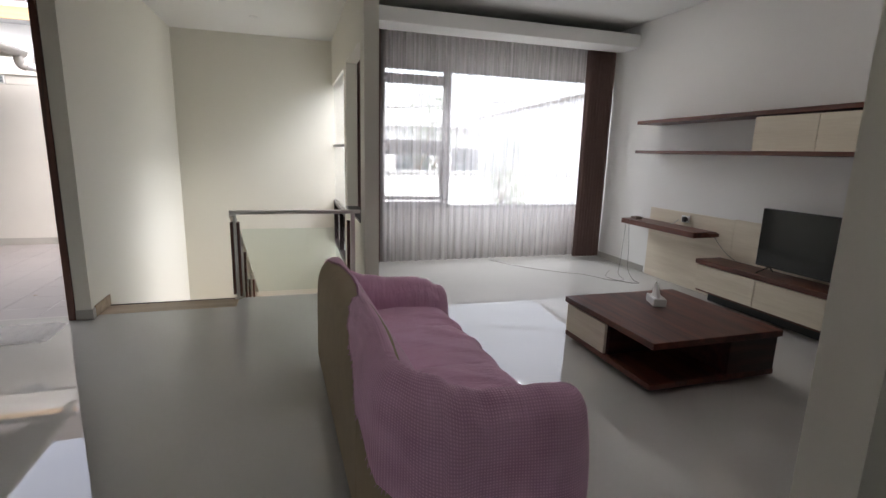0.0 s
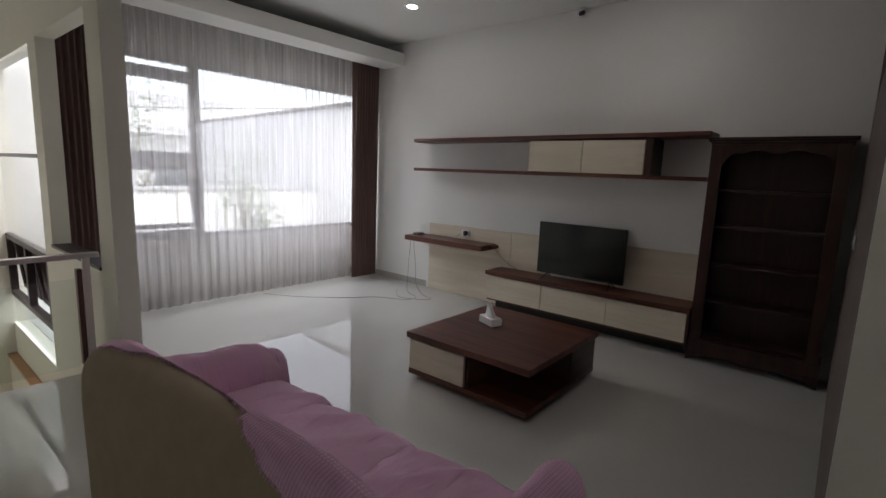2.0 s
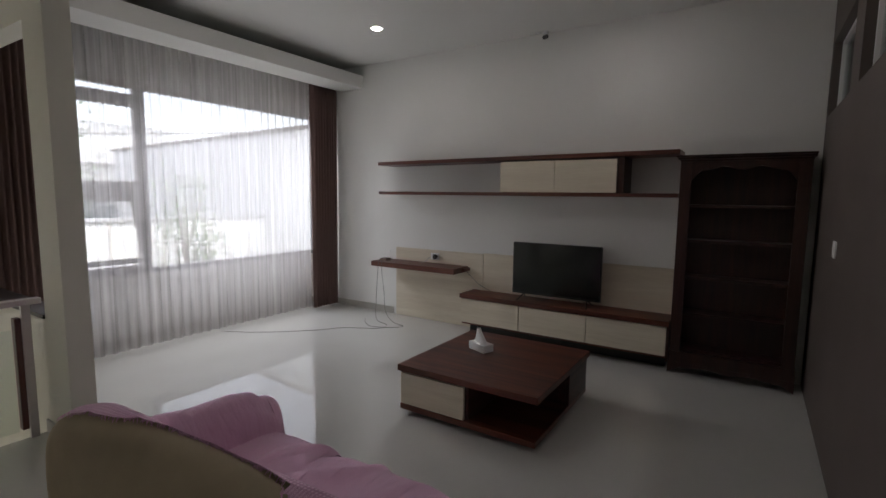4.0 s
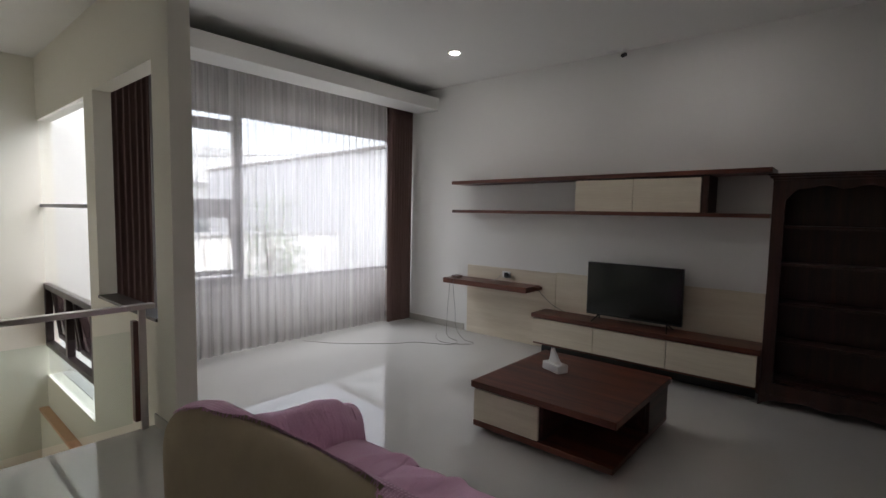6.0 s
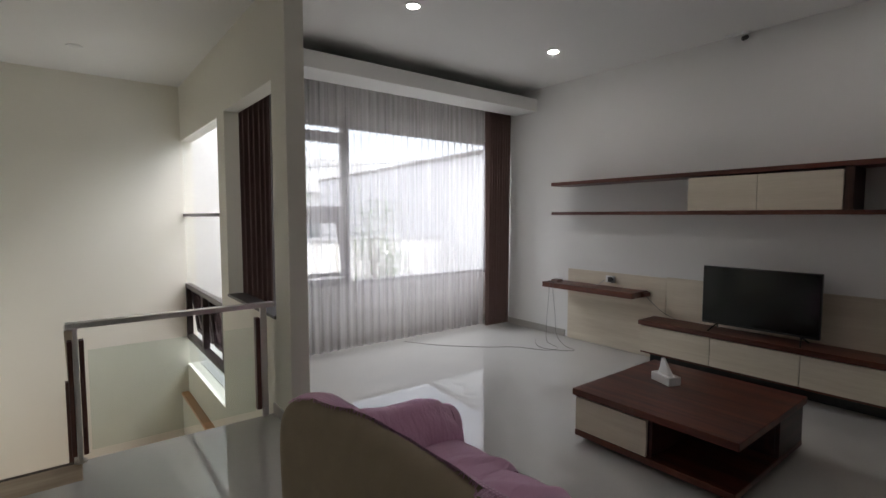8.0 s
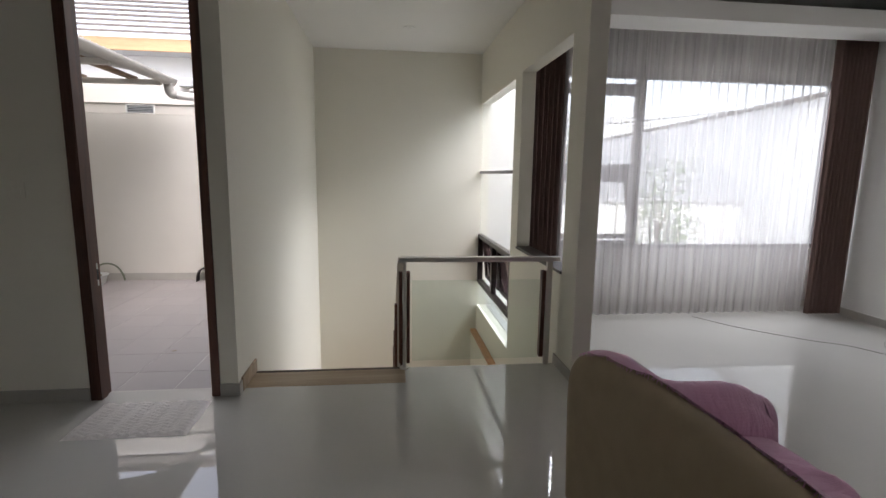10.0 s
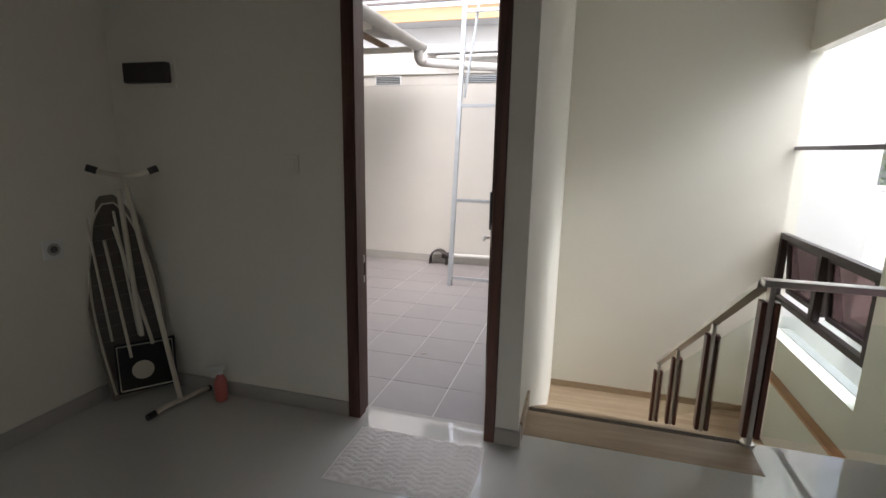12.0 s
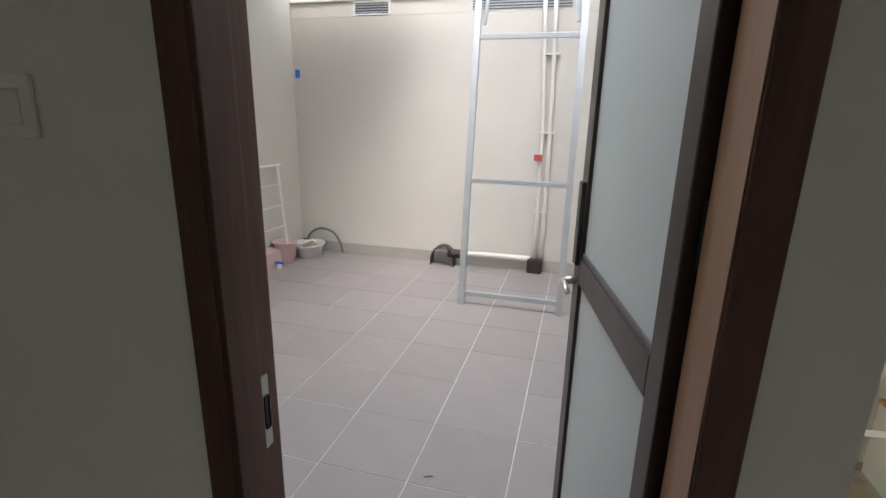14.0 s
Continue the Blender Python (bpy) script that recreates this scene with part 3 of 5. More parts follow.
def inner(c, n, h, depth, low, swell, path, seed):
    """The side that faces the seat, from the crest down into it."""
    row = []
    for p in spline([(0, 0, h), (0.035, 0, h - 0.008), (0.075, 0, h - 0.058), (depth * 0.80 + 0.01, 0, low + (h - low) * 0.45), (depth, 0, low)], 5):
        o = min(p.x, depth) - swell * min(1.0, p.x * 12)
        row.append(c - n * o + Vector((0, 0, p.z + swell + wob(path, p.x * 6, seed, 6, 0.01 * min(1.0, p.x * 15)))))
        row[-1].y += 0.085 * max(0.0, 1 - path / 0.16) * min(1.0, p.z / 0.65) * (n.x < -0.9)
    return row


def hem_at(y, path):
    """Where the throw's hem hangs: along the ridge at first, then slanting down across the back."""
    z = lerp_line([(-0.97, 0.08), (-0.86, 0.28), (-0.75, 0.50), (-0.66, 0.62), (-0.56, 0.68), (-0.38, 0.73), (-0.25, 0.765), (-0.14, 0.784), (0.30, 0.786), (0.97, 0.78)], y)
    return min(z, ridge(y) - 0.004 - 0.012 * max(0.0, y - 0.3)) + 0.003 * math.sin(45 * path) + wob(path, 0, 0, 6, 0.006)


STATIONS = run()
# upholstered carcass
bm = bmesh.new()
rows = [resample(outer(c, n, h - 0.004, 0.035, 0.0, 0.0, p, 1)[::-1] + inner(c, n, h - 0.004, 0.17 if i < 60 else 0.10, 0.33, 0.0, p, 1)[1:], 44) for i, (c, n, h, p, turned) in enumerate(STATIONS[:71])]
loft(bm, rows, True)
part("backrest", bm, KHAKI, sofa, "khaki upholstered back", True)
bm = bmesh.new()
loft(bm, [resample(outer(c, n, h - 0.004, 0.035, 0.0, 0.0, p, 1), 30) for c, n, h, p, turned in STATIONS[70:]])
part("near_arm", bm, KHAKI, sofa, "khaki upholstered arm", True)
block("seat_base", (0.05, 0.775, -0.80, 0.93, 0.07, 0.29), KHAKI, sofa, bev=0.03)
for fx, fy in ((0.04, -0.88), (0.80, -0.88), (0.04, 0.88), (0.76, 0.88)):
    bm = bmesh.new()
    rod(bm, (fx, fy, 0), (fx, fy, 0.08), 0.028, 12, 0.034)
    part("foot", bm, BLACK, sofa)


def cushion(y0, y1, seed):
    """A puffed seat cushion under cloth, with a few slanting folds that fan out from the back."""
    bm = bmesh.new()
    rows = []
    prof = spline([(0.10, 0, 0.33), (0.16, 0, 0.385), (0.26, 0, 0.408), (0.40, 0, 0.415), (0.54, 0, 0.412), (0.66, 0, 0.402), (0.745, 0, 0.382), (0.79, 0, 0.34), (0.80, 0, 0.27), (0.795, 0, 0.18), (0.79, 0, 0.06)], 4)
    for i in range(49):
        u = i / 48
        y = y0 + (y1 - y0) * u
        puff = 1 - abs(2 * u - 1) ** 5
        row = []
        for p in prof:
            fan = 19 * (y - y0) + 13 * p.x + seed + 2.6 * noise.noise(Vector((p.x * 3, y * 3, seed)))
            mask = max(0.0, 0.3 + 1.4 * noise.noise(Vector((p.x * 2.6, y * 2.6, seed + 9))))
            fold = 0.024 * mask * max(0.0, math.sin(fan)) ** 3 + 0.007 * noise.noise(Vector((p.x * 7 + y * 4, y * 11 - p.x * 5, seed)))
            top = min(1.0, max(0.0, (p.z - 0.30) / 0.06))
            row.append((p.x + (1 - top) * fold - 0.012 * (1 - puff), y, p.z + top * fold - 0.014 * (1 - puff) * top))
        rows.append(row)
    loft(bm, rows)
    return part("seat_cushion", bm, PINKSEAT, sofa, "creased pink covered seat cushion", True)


for k, (a, b) in enumerate([(-0.79, -0.212), (-0.210, 0.386), (0.388, 0.81)]):
    cushion(a - 0.014, b + 0.014, k * 2.3)

# far arm under smooth pink cloth
FAR_H = [(0.0, 0.72), (0.10, 0.675), (0.24, 0.63), (0.42, 0.602), (0.58, 0.597), (0.68, 0.575), (0.76, 0.525)]
bm = bmesh.new()
far_run = [(Vector((0.03 + (0.76 - 0.03) * i / 36, 0.87, 0)), Vector((0, 1, 0)), lerp_line(FAR_H, 0.03 + 0.73 * i / 36), 0.02 * i, False) for i in range(37)]
far_run += [(Vector((0.76, 0.87, 0)), Vector((math.sin(radians(10 * k)), math.cos(radians(10 * k)), 0)), FAR_H[-1][1], 0.74 + 0.02 * k, True) for k in range(1, 19)]
loft(bm, [resample(outer(c, n, h, 0.03, 0.0, 0.012, p, 6), 30) for c, n, h, p, turned in far_run])
loft(bm, [resample(inner(c, n, h, 0.13, 0.34, 0.0, p, 6), 16) for c, n, h, p, turned in far_run if not turned])
bmesh.ops.remove_doubles(bm, verts=bm.verts[:], dist=0.0008)
part("arm_cover", bm, PINKSEAT, sofa, "smooth pink cloth over the arm", True)

# the waffle throw: over the back, round the corner and down over the near arm


def trim(row, d):
    """A line without its first d metres."""
    row = list(row)
    while len(row) > 2 and (row[1] - row[0]).length < d:
        d -= (row[1] - row[0]).length
        row.pop(0)
    row[0] = row[0].lerp(row[1], min(0.95, d / max(1e-6, (row[1] - row[0]).length)))
    return row


def bare(y):
    """How far in from the ridge the cloth has slipped, in the middle of the back."""
    return 0.04 * max(0.0, min(1.0, (0.55 - y) / 0.25)) * max(0.0, min(1.0, (y + 0.15) / 0.25))


bm = bmesh.new()
hems, far_skin, near_skin, seat_side = [], [], [], []
for i, (c, n, h, p, turned) in enumerate(STATIONS):
    slip = bare(c.y) if i <= 70 else 0.0
    ins = None
    if not turned:
        ins = inner(c, n, h, 0.222 if i < 70 else max(0.106, 0.222 - 0.011 * (i - 70)), 0.36, 0.010, p, 3)
        seat_side.append(resample(trim(ins, slip) if slip else ins, 22))
    if slip:
        hems.append((seat_side[-1][0], n))
        continue
    foot = hem_at(c.y, p) if i <= 70 else max(0.05, hem_at(c.y - 0.10 * (i - 70) / 12, p)) if i <= 82 else 0.05 + 0.02 * math.sin(9 * p)
    if i <= 70 and c.y > 0.3:
        foot = max(foot, h - 0.0004 - 0.05 * max(0.0, c.y - 0.56) ** 1.0)
    row = outer(c, n, h, min(foot, h - 0.0004), 0.010, 0.002 + 0.026 * max(0.0, min(1.0, (i - 50) / 35)), p, 3)
    if len(row) < 3:
        row = [row[0], row[0] + n * 0.002, row[0] + n * 0.004]
    (far_skin if c.y > 0.3 and i <= 70 else near_skin).append(resample(row, 30))
    hems.append(((far_skin if c.y > 0.3 and i <= 70 else near_skin)[-1][-1], n))
loft(bm, far_skin)
loft(bm, near_skin)
loft(bm, seat_side)
bmesh.ops.remove_doubles(bm, verts=bm.verts[:], dist=0.0008)
bmesh.ops.recalc_face_normals(bm, faces=bm.faces[:])
part("throw", bm, PINK, sofa, "pink waffle throw over the back and arm", True)
bm = bmesh.new()
rng = random.Random(4)
for (a, n), (b, _) in zip(hems[:80], hems[1:81]):
    for q in range(4):
        p = a.lerp(b, rng.random())
        e = p + n * rng.uniform(0.002, 0.010) + Vector((rng.uniform(-0.004, 0.004), rng.uniform(-0.008, 0.008), -0.004 - 0.012 * rng.random()))
        rod(bm, p, e, 0.0018, 4, 0.0008)
tagged(part("fringe", bm, PINK, sofa, "short pink fringe along the hem"), kind="stuff")
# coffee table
# carcass and niche panels take a darker tone than the walnut top
NICHEWOOD = wood("darker_carcass_wood", (0.022, 0.007, 0.005), (0.075, 0.022, 0.014), 0.4, 0)
table = thing("coffee_table", 2.545, 3.235, 0, "low square dark walnut coffee table with a pale drawer", "coffee table")
block("tabletop", (-0.535, 0.535, -0.52, 0.52, 0.315, 0.36), WALNUT, table, bev=0.004)
block("base", (-0.52, 0.52, -0.505, 0.505, 0.035, 0.075), WALNUT, table, bev=0.004)
block("plinth", (-0.46, 0.46, -0.45, 0.45, 0.0, 0.035), BLACK, table)
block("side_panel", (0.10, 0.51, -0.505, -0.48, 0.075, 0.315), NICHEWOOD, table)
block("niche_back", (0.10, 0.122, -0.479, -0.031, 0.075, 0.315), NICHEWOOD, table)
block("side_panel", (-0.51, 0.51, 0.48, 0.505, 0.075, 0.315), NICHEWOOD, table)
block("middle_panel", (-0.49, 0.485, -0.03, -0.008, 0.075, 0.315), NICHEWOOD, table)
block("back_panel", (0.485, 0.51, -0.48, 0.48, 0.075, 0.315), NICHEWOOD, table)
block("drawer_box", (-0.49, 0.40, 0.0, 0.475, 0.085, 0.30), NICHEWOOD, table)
block("drawer_front", (-0.518, -0.495, -0.006, 0.502, 0.078, 0.300), MAPLE, table, "pale maple drawer front", 0.002)

tissue = thing("tissue_box", 2.62, 3.42, 0.36, "white tissue box with a tissue sticking out", "tissue box", turn=-22)
block("box", (-0.05, 0.05, -0.09, 0.09, 0.0, 0.06), WHITEPLA, tissue, bev=0.006)
bm = bmesh.new()
rows = []
for i in range(13):
    a = 2 * math.pi * i / 12
    rows.append([((0.030 + 0.012 * math.sin(3 * a) * v) * math.cos(a) * (1 - 0.75 * v) , (0.07 + 0.015 * math.cos(2 * a) * v) * math.sin(a) * (1 - 0.8 * v) + 0.03 * v, 0.058 + 0.105 * v + 0.012 * math.sin(5 * a) * v) for v in (0, 0.25, 0.5, 0.75, 1.0)])
loft(bm, rows)
part("tissue", bm, WHITEPLA, tissue, "crumpled white tissue", True)

# wall unit
panel = thing("wall_panel", TVX, 3.93, 0, "pale maple laminate panel fixed to the wall", "wall panel")
block("board", (-0.018, -0.001, -1.62, 0.36, 0.0, 0.885), MAPLE, panel)
block("board", (-0.018, -0.001, 0.363, 1.62, 0.0, 0.875), MAPLE, panel)
block("edge", (-0.022, -0.001, -1.632, -1.621, 0.0, 0.89), WALNUTZ, panel, "dark edge strip")

cab = thing("media_cabinet", 4.12, 3.35, 0, "low walnut media cabinet with three pale drawers", "cabinet")
block("top", (-0.165, 0.16, -1.07, 1.06, 0.415, 0.46), WALNUT, cab, bev=0.004)
block("body", (-0.130, 0.16, -1.05, 1.045, 0.12, 0.415), WALNUT, cab)
block("plinth", (0.02, 0.15, -1.03, 1.02, 0.0, 0.12), BLACK, cab)
block("end_panel", (-0.155, -0.131, -1.07, -1.05, 0.10, 0.415), WALNUTZ, cab)
for y0, y1 in [(-1.047, -0.345), (-0.339, 0.352), (0.358, 1.043)]:
    block("drawer_front", (-0.155, -0.133, y0, y1, 0.145, 0.405), MAPLE, cab, "pale maple drawer front", 0.002)

desk = thing("floating_desk", 4.12, 5.09, 0.658, "thick walnut desk board fixed to the wall", "desk")
block("board", (-0.16, 0.16, -0.60, 0.605, 0.0, 0.062), WALNUT, desk, bev=0.004)
block("bracket", (0.02, 0.16, -0.63, -0.601, 0.012, 0.05), WALNUT, desk)

shelf = thing("wall_shelf", 4.13, 3.93, 1.53, "long double walnut wall shelf with two pale doors", "shelf")
upper = block("upper_board", (-0.165, 0.169, -1.65, 1.65, 0.357, 0.397), WALNUT, shelf, bev=0.003)
upper.location.z += 0.009
upper.rotation_euler.x = -0.0065
block("lower_board", (-0.165, 0.169, -1.65, 1.64, 0.01, 0.045), WALNUT, shelf, bev=0.003)
block("box_side", (-0.150, 0.165, -1.20, -1.14, 0.045, 0.370), WALNUTZ, shelf)
block("box_side", (-0.140, 0.165, 0.0, 0.02, 0.045, 0.355), WALNUTZ, shelf)
block("box_back", (0.10, 0.165, -1.14, 0.0, 0.045, 0.355), WALNUT, shelf)
for y0, y1 in [(-1.138, -0.562), (-0.557, 0.018)]:
    block("door", (-0.165, -0.143, y0, y1, 0.048, 0.352), MAPLE, shelf, "pale maple flap door", 0.002)

book = thing("bookcase", 4.12, 1.825, 0, "tall empty carved mahogany bookcase standing in the corner", "bookcase")
H = 1.84
for y0, y1 in [(-0.45, -0.42), (0.42, 0.45)]:
    block("side", (-0.08, 0.165, y0, y1, 0.06, H), BOOKWOOD, book)
for y0, y1 in [(-0.452, -0.365), (0.365, 0.452)]:
    block("stile", (-0.105, -0.08, y0, y1, 0.10, H), BOOKWOOD, book)
block("back", (0.145, 0.165, -0.42, 0.42, 0.06, H), BOOKWOOD, book)
block("base", (-0.11, 0.165, -0.46, 0.46, 0.10, 0.20), BOOKWOOD, book)
block("top_board", (-0.08, 0.165, -0.45, 0.45, H - 0.03, H), BOOKWOOD, book)
bm = bmesh.new()
for k, (o, z0, z1) in enumerate([(0.0, H, H + 0.02), (0.018, H + 0.02, H + 0.04), (0.032, H + 0.04, H + 0.055)]):
    solid(bm, -0.11 - o, 0.165, -0.455 - min(o, 0.02), 0.455 + o, z0, z1, 0.004)
part("cornice", bm, BOOKWOOD, book, "stepped cornice moulding")
for z in (0.20, 0.52, 0.84, 1.16, 1.46):
    block("shelf", (-0.06, 0.144, -0.419, 0.419, z, z + 0.022), BOOKWOOD, book)


def scallop(bm, y0, y1, top, drop, x0, x1, down=True):
    """A board whose lower edge runs in an ogee between two feet."""
    n = 28
    up, low = [], []
    for i in range(n + 1):
        u = i / n
        y = y0 + (y1 - y0) * u
        c = abs(2 * u - 1)
        z = top - drop * (0.35 + 0.65 * max(0, (c - 0.72) / 0.28) ** 1.5 + 0.10 * math.cos(c * 9) * (c < 0.72))
        up.append((y, top))
        low.append((y, z))
    v = [[bm.verts.new((x, *p)) for p in line] for x in (x0, x1) for line in (up, low)]
    for i in range(n):
        bm.faces.new((v[0][i], v[0][i + 1], v[1][i + 1], v[1][i]))
        bm.faces.new((v[2][i], v[3][i], v[3][i + 1], v[2][i + 1]))
        bm.faces.new((v[1][i], v[1][i + 1], v[3][i + 1], v[3][i]))
        bm.faces.new((v[0][i], v[2][i], v[2][i + 1], v[0][i + 1]))


bm = bmesh.new()
scallop(bm, -0.365, 0.365, H, 0.16, -0.102, -0.082)
part("arched_rail", bm, BOOKWOOD, book)
bm = bmesh.new()
scallop(bm, -0.46, 0.46, 0.10, 0.10, -0.108, -0.08)
part("apron", bm, BOOKWOOD, book, "scalloped foot board")

# television
tv = thing("television", 4.11, 3.38, 0.46, "flat black television standing on two small feet", "television")
SCREEN = material("dark_screen_glass", (0.008, 0.010, 0.009), 0.12, spec=0.5)
block("case", (-0.012, 0.03, -0.46, 0.46, 0.06, 0.60), BLACK, tv, bev=0.006)
block("screen", (-0.0145, -0.0125, -0.452, 0.452, 0.078, 0.592), SCREEN, tv, bev=0)
block("chin", (-0.018, -0.0122, -0.455, 0.455, 0.062, 0.075), BLACK, tv)
for s in (-1, 1):
    bm = bmesh.new()
    for e in (-0.11, 0.10):
        rod(bm, (0.01, s * 0.33, 0.065), (e, s * 0.36, 0.006), 0.007, 8)
    part("foot", bm, BLACK, tv)

# sockets, router and leads on the desk
sock = thing("wall_socket", TVX - 0.019, 4.965, 0.80, "white double wall socket with black plugs", "socket")
block("plate", (-0.010, 0.0, -0.075, 0.045, -0.04, 0.04), WHITEPLA, sock)
bm = bmesh.new()
rod(bm, (-0.045, -0.035, 0.0), (-0.01, -0.035, 0.0), 0.022, 14)
solid(bm, -0.06, -0.03, -0.055, -0.015, -0.03, 0.03, 0.005)
part("plug", bm, BLACK, sock, "black plug")
rt = thing("router", 4.10, 5.58, 0.72, "small grey router box", "router")
block("box", (-0.05, 0.05, -0.05, 0.05, 0.0, 0.03), material("grey_brown_plastic", (0.16, 0.11, 0.09), 0.5, grain=0.05), rt, bev=0.005)
for yy in (-0.03, 0.03):
    bm = bmesh.new()
    rod(bm, (0.045, yy, 0.02), (0.05, yy * 1.5, 0.14), 0.0022, 8)
    part("aerial", bm, WHITEPLA, rt)
PANELDARK = material("dark_grey_recess", (0.09, 0.085, 0.08), 0.5, grain=0.05)
CABLE = material("dark_grey_cable", (0.10, 0.095, 0.09), 0.5)
PALECABLE = material("pale_grey_cable", (0.45, 0.43, 0.40), 0.5)


def cable(pts, mat, label, r=0.0025, n=8):
    bm = bmesh.new()
    tube(bm, spline(pts, n), r, 6)
    return single("cable", bm, mat, label, "cable", smooth=True)


cable([(4.0, 5.53, 0.72), (3.955, 5.52, 0.715), (3.945, 5.51, 0.60), (3.95, 5.48, 0.35), (3.93, 5.44, 0.12), (3.90, 5.30, 0.012), (3.84, 5.10, 0.006), (3.70, 5.20, 0.006), (3.63, 5.42, 0.006), (3.74, 5.60, 0.006), (3.86, 5.70, 0.010)], CABLE, "thin dark lead looping onto the floor")
cable([(4.02, 5.56, 0.72), (3.95, 5.56, 0.72), (3.93, 5.57, 0.5), (3.94, 5.60, 0.2), (3.86, 5.52, 0.02), (3.78, 5.30, 0.006), (3.60, 5.28, 0.006), (3.40, 5.62, 0.006), (3.15, 5.80, 0.006), (2.75, 6.22, 0.006), (2.52, 6.62, 0.006)], CABLE, "thin dark lead running over the floor to the curtain")
cable([(4.06, 5.53, 0.712), (4.18, 5.40, 0.716), (4.20, 5.10, 0.72), (4.22, 4.99, 0.79)], PALECABLE, "pale lead lying on the desk", 0.005)
cable([(4.265, 4.50, 0.66), (4.25, 4.42, 0.60), (4.24, 4.30, 0.52), (4.22, 4.15, 0.47)], CABLE, "short lead behind the media cabinet")

# camera under the ceiling, lamps, switch
cctv = thing("security_camera", 4.25, 3.62, CEIL, "small black and white security camera on the ceiling", "camera")
bm = bmesh.new()
rod(bm, (0, 0, 0), (0, 0, -0.025), 0.03, 16)
rod(bm, (-0.02, 0.05, -0.006), (-0.02, 0.16, -0.004), 0.01, 8)
part("bracket", bm, WHITEPLA, cctv)
bm = bmesh.new()
rod(bm, (-0.03, 0, -0.065), (0.03, 0, -0.04), 0.021, 16)
part("body", bm, BLACK, cctv, "black camera body")
LAMPGLOW = emitter("lamp_diffuser", (1.0, 0.97, 0.93), 26.0)
LAMPOFF = material("unlit_lamp_diffuser", (0.75, 0.75, 0.72), 0.4, grain=0.02)


def downlight(x, y, lit):
    d = thing("ceiling_downlight", x, y, CEIL, "round white recessed downlight, lit" if lit else "round white recessed downlight, unlit", "ceiling light", "downlights")
    bm = bmesh.new()
    lathe(bm, [(0.045, -0.001), (0.046, -0.008), (0.062, -0.008), (0.068, -0.004), (0.068, -0.0005)], 28)
    part("trim_ring", bm, WHITEPLA, d, "", True)
    bm = bmesh.new()
    rod(bm, (0, 0, -0.0105), (0, 0, -0.0085), 0.045, 24)
    part("diffuser", bm, LAMPGLOW if lit else LAMPOFF, d)
    return d


for x, y in [(3.29, 5.02), (1.57, 5.01), (3.37, 2.70), (1.57, 2.70)]:
    downlight(x, y, True)
downlight(-0.53, 7.8, False)


def switch(x, y, z, turn, label, cat="light switch", mat=WHITEPLA):
    s = thing("light_switch" if "switch" in cat else "wall_socket", x, y, z, label, cat, turn=turn)
    block("plate", (-0.05, 0.05, -0.009, 0.0, -0.05, 0.05), mat, s, bev=0.003)
    if "switch" in cat:
        block("rocker", (-0.028, 0.028, -0.013, -0.0092, -0.028, 0.028), mat, s, bev=0.002)
    else:
        bm = bmesh.new()
        rod(bm, (0, -0.008, 0), (0, -0.0125, 0), 0.032, 24)
        ring = part("outlet", bm, SKIRT, s, "grey round outlet")
        for dx in (-0.009, 0.009):
            bm = bmesh.new()
            rod(bm, (dx, -0.0122, 0), (dx, -0.0132, 0), 0.004, 10)
            part("pin_hole", bm, BLACK, ring)
        bm = bmesh.new()
        rod(bm, (0, -0.0124, 0), (0, -0.0128, 0), 0.019, 20)
        part("recess", bm, PANELDARK, ring)
    return s


switch(3.10, 1.301, 1.24, 180, "white light switch on the brown wall")
switch(-3.02, DOORY - 0.001, 1.37, 0, "cream light switch beside the patio door", mat=CREAM)
switch(-4.149, 4.62, 0.92, 90, "white wall socket above the skirting", "socket")

# ---- balustrade at the stair head ----
RX, RY = -0.68, 5.435
COVER = wood("red_brown_post_cover", (0.045, 0.014, 0.009), (0.16, 0.052, 0.032), 0.35, 2, 16)
BGLASS = glass("balustrade_glass", (0.93, 0.965, 0.945))
bal = thing("balustrade", -0.65, RY, 0, "steel and glass stair balustrade with dark wooden post covers", "balustrade")


def local(x, y, z):
    return (x + 0.65, y - RY, z)


def post(x, y, z0, z1, along, foot=0.05):
    """A flat steel post between two dark wooden covers."""
    x, y, _ = local(x, y, 0)
    if along:
        p = block("post", (x - 0.012, x + 0.012, y - 0.022, y + 0.022, z0, z1), STEEL, bal, bev=0.002)
        for s in (-1, 1):
            block("cover", (x + s * 0.016, x + s * 0.042, y - 0.03, y + 0.03, z0 + foot, z1 - 0.075), COVER, p, "dark red-brown wooden cover", 0.004)
    else:
        p = block("post", (x - 0.022, x + 0.022, y - 0.012, y + 0.012, z0, z1), STEEL, bal, bev=0.002)
        for s in (-1, 1):
            block("cover", (x - 0.03, x + 0.03, y + s * 0.016, y + s * 0.042, z0 + foot, z1 - 0.075), COVER, p, "dark red-brown wooden cover", 0.004)
    bm = bmesh.new()
    rod(bm, (x, y, z0), (x, y, z0 + 0.012), 0.035, 16)
    part("foot_plate", bm, STEEL, bal)


post(-0.655, RY, 0.0, 0.845, True)
bm = bmesh.new()
solid(bm, *[v for pair in zip(local(0.455, RY - 0.012, 0), local(0.50, RY + 0.012, 0.845)) for v in pair], 0.002)
part("post", bm, STEEL, bal)
bm = bmesh.new()
solid(bm, *[v for pair in zip(local(0.415, RY - 0.025, 0.07), local(0.448, RY + 0.03, 0.77)) for v in pair], 0.004)
part("cover", bm, COVER, bal, "dark red-brown wooden cover")


def rail_z(y):
    return 0.845 - 0.605 * (y - RY)


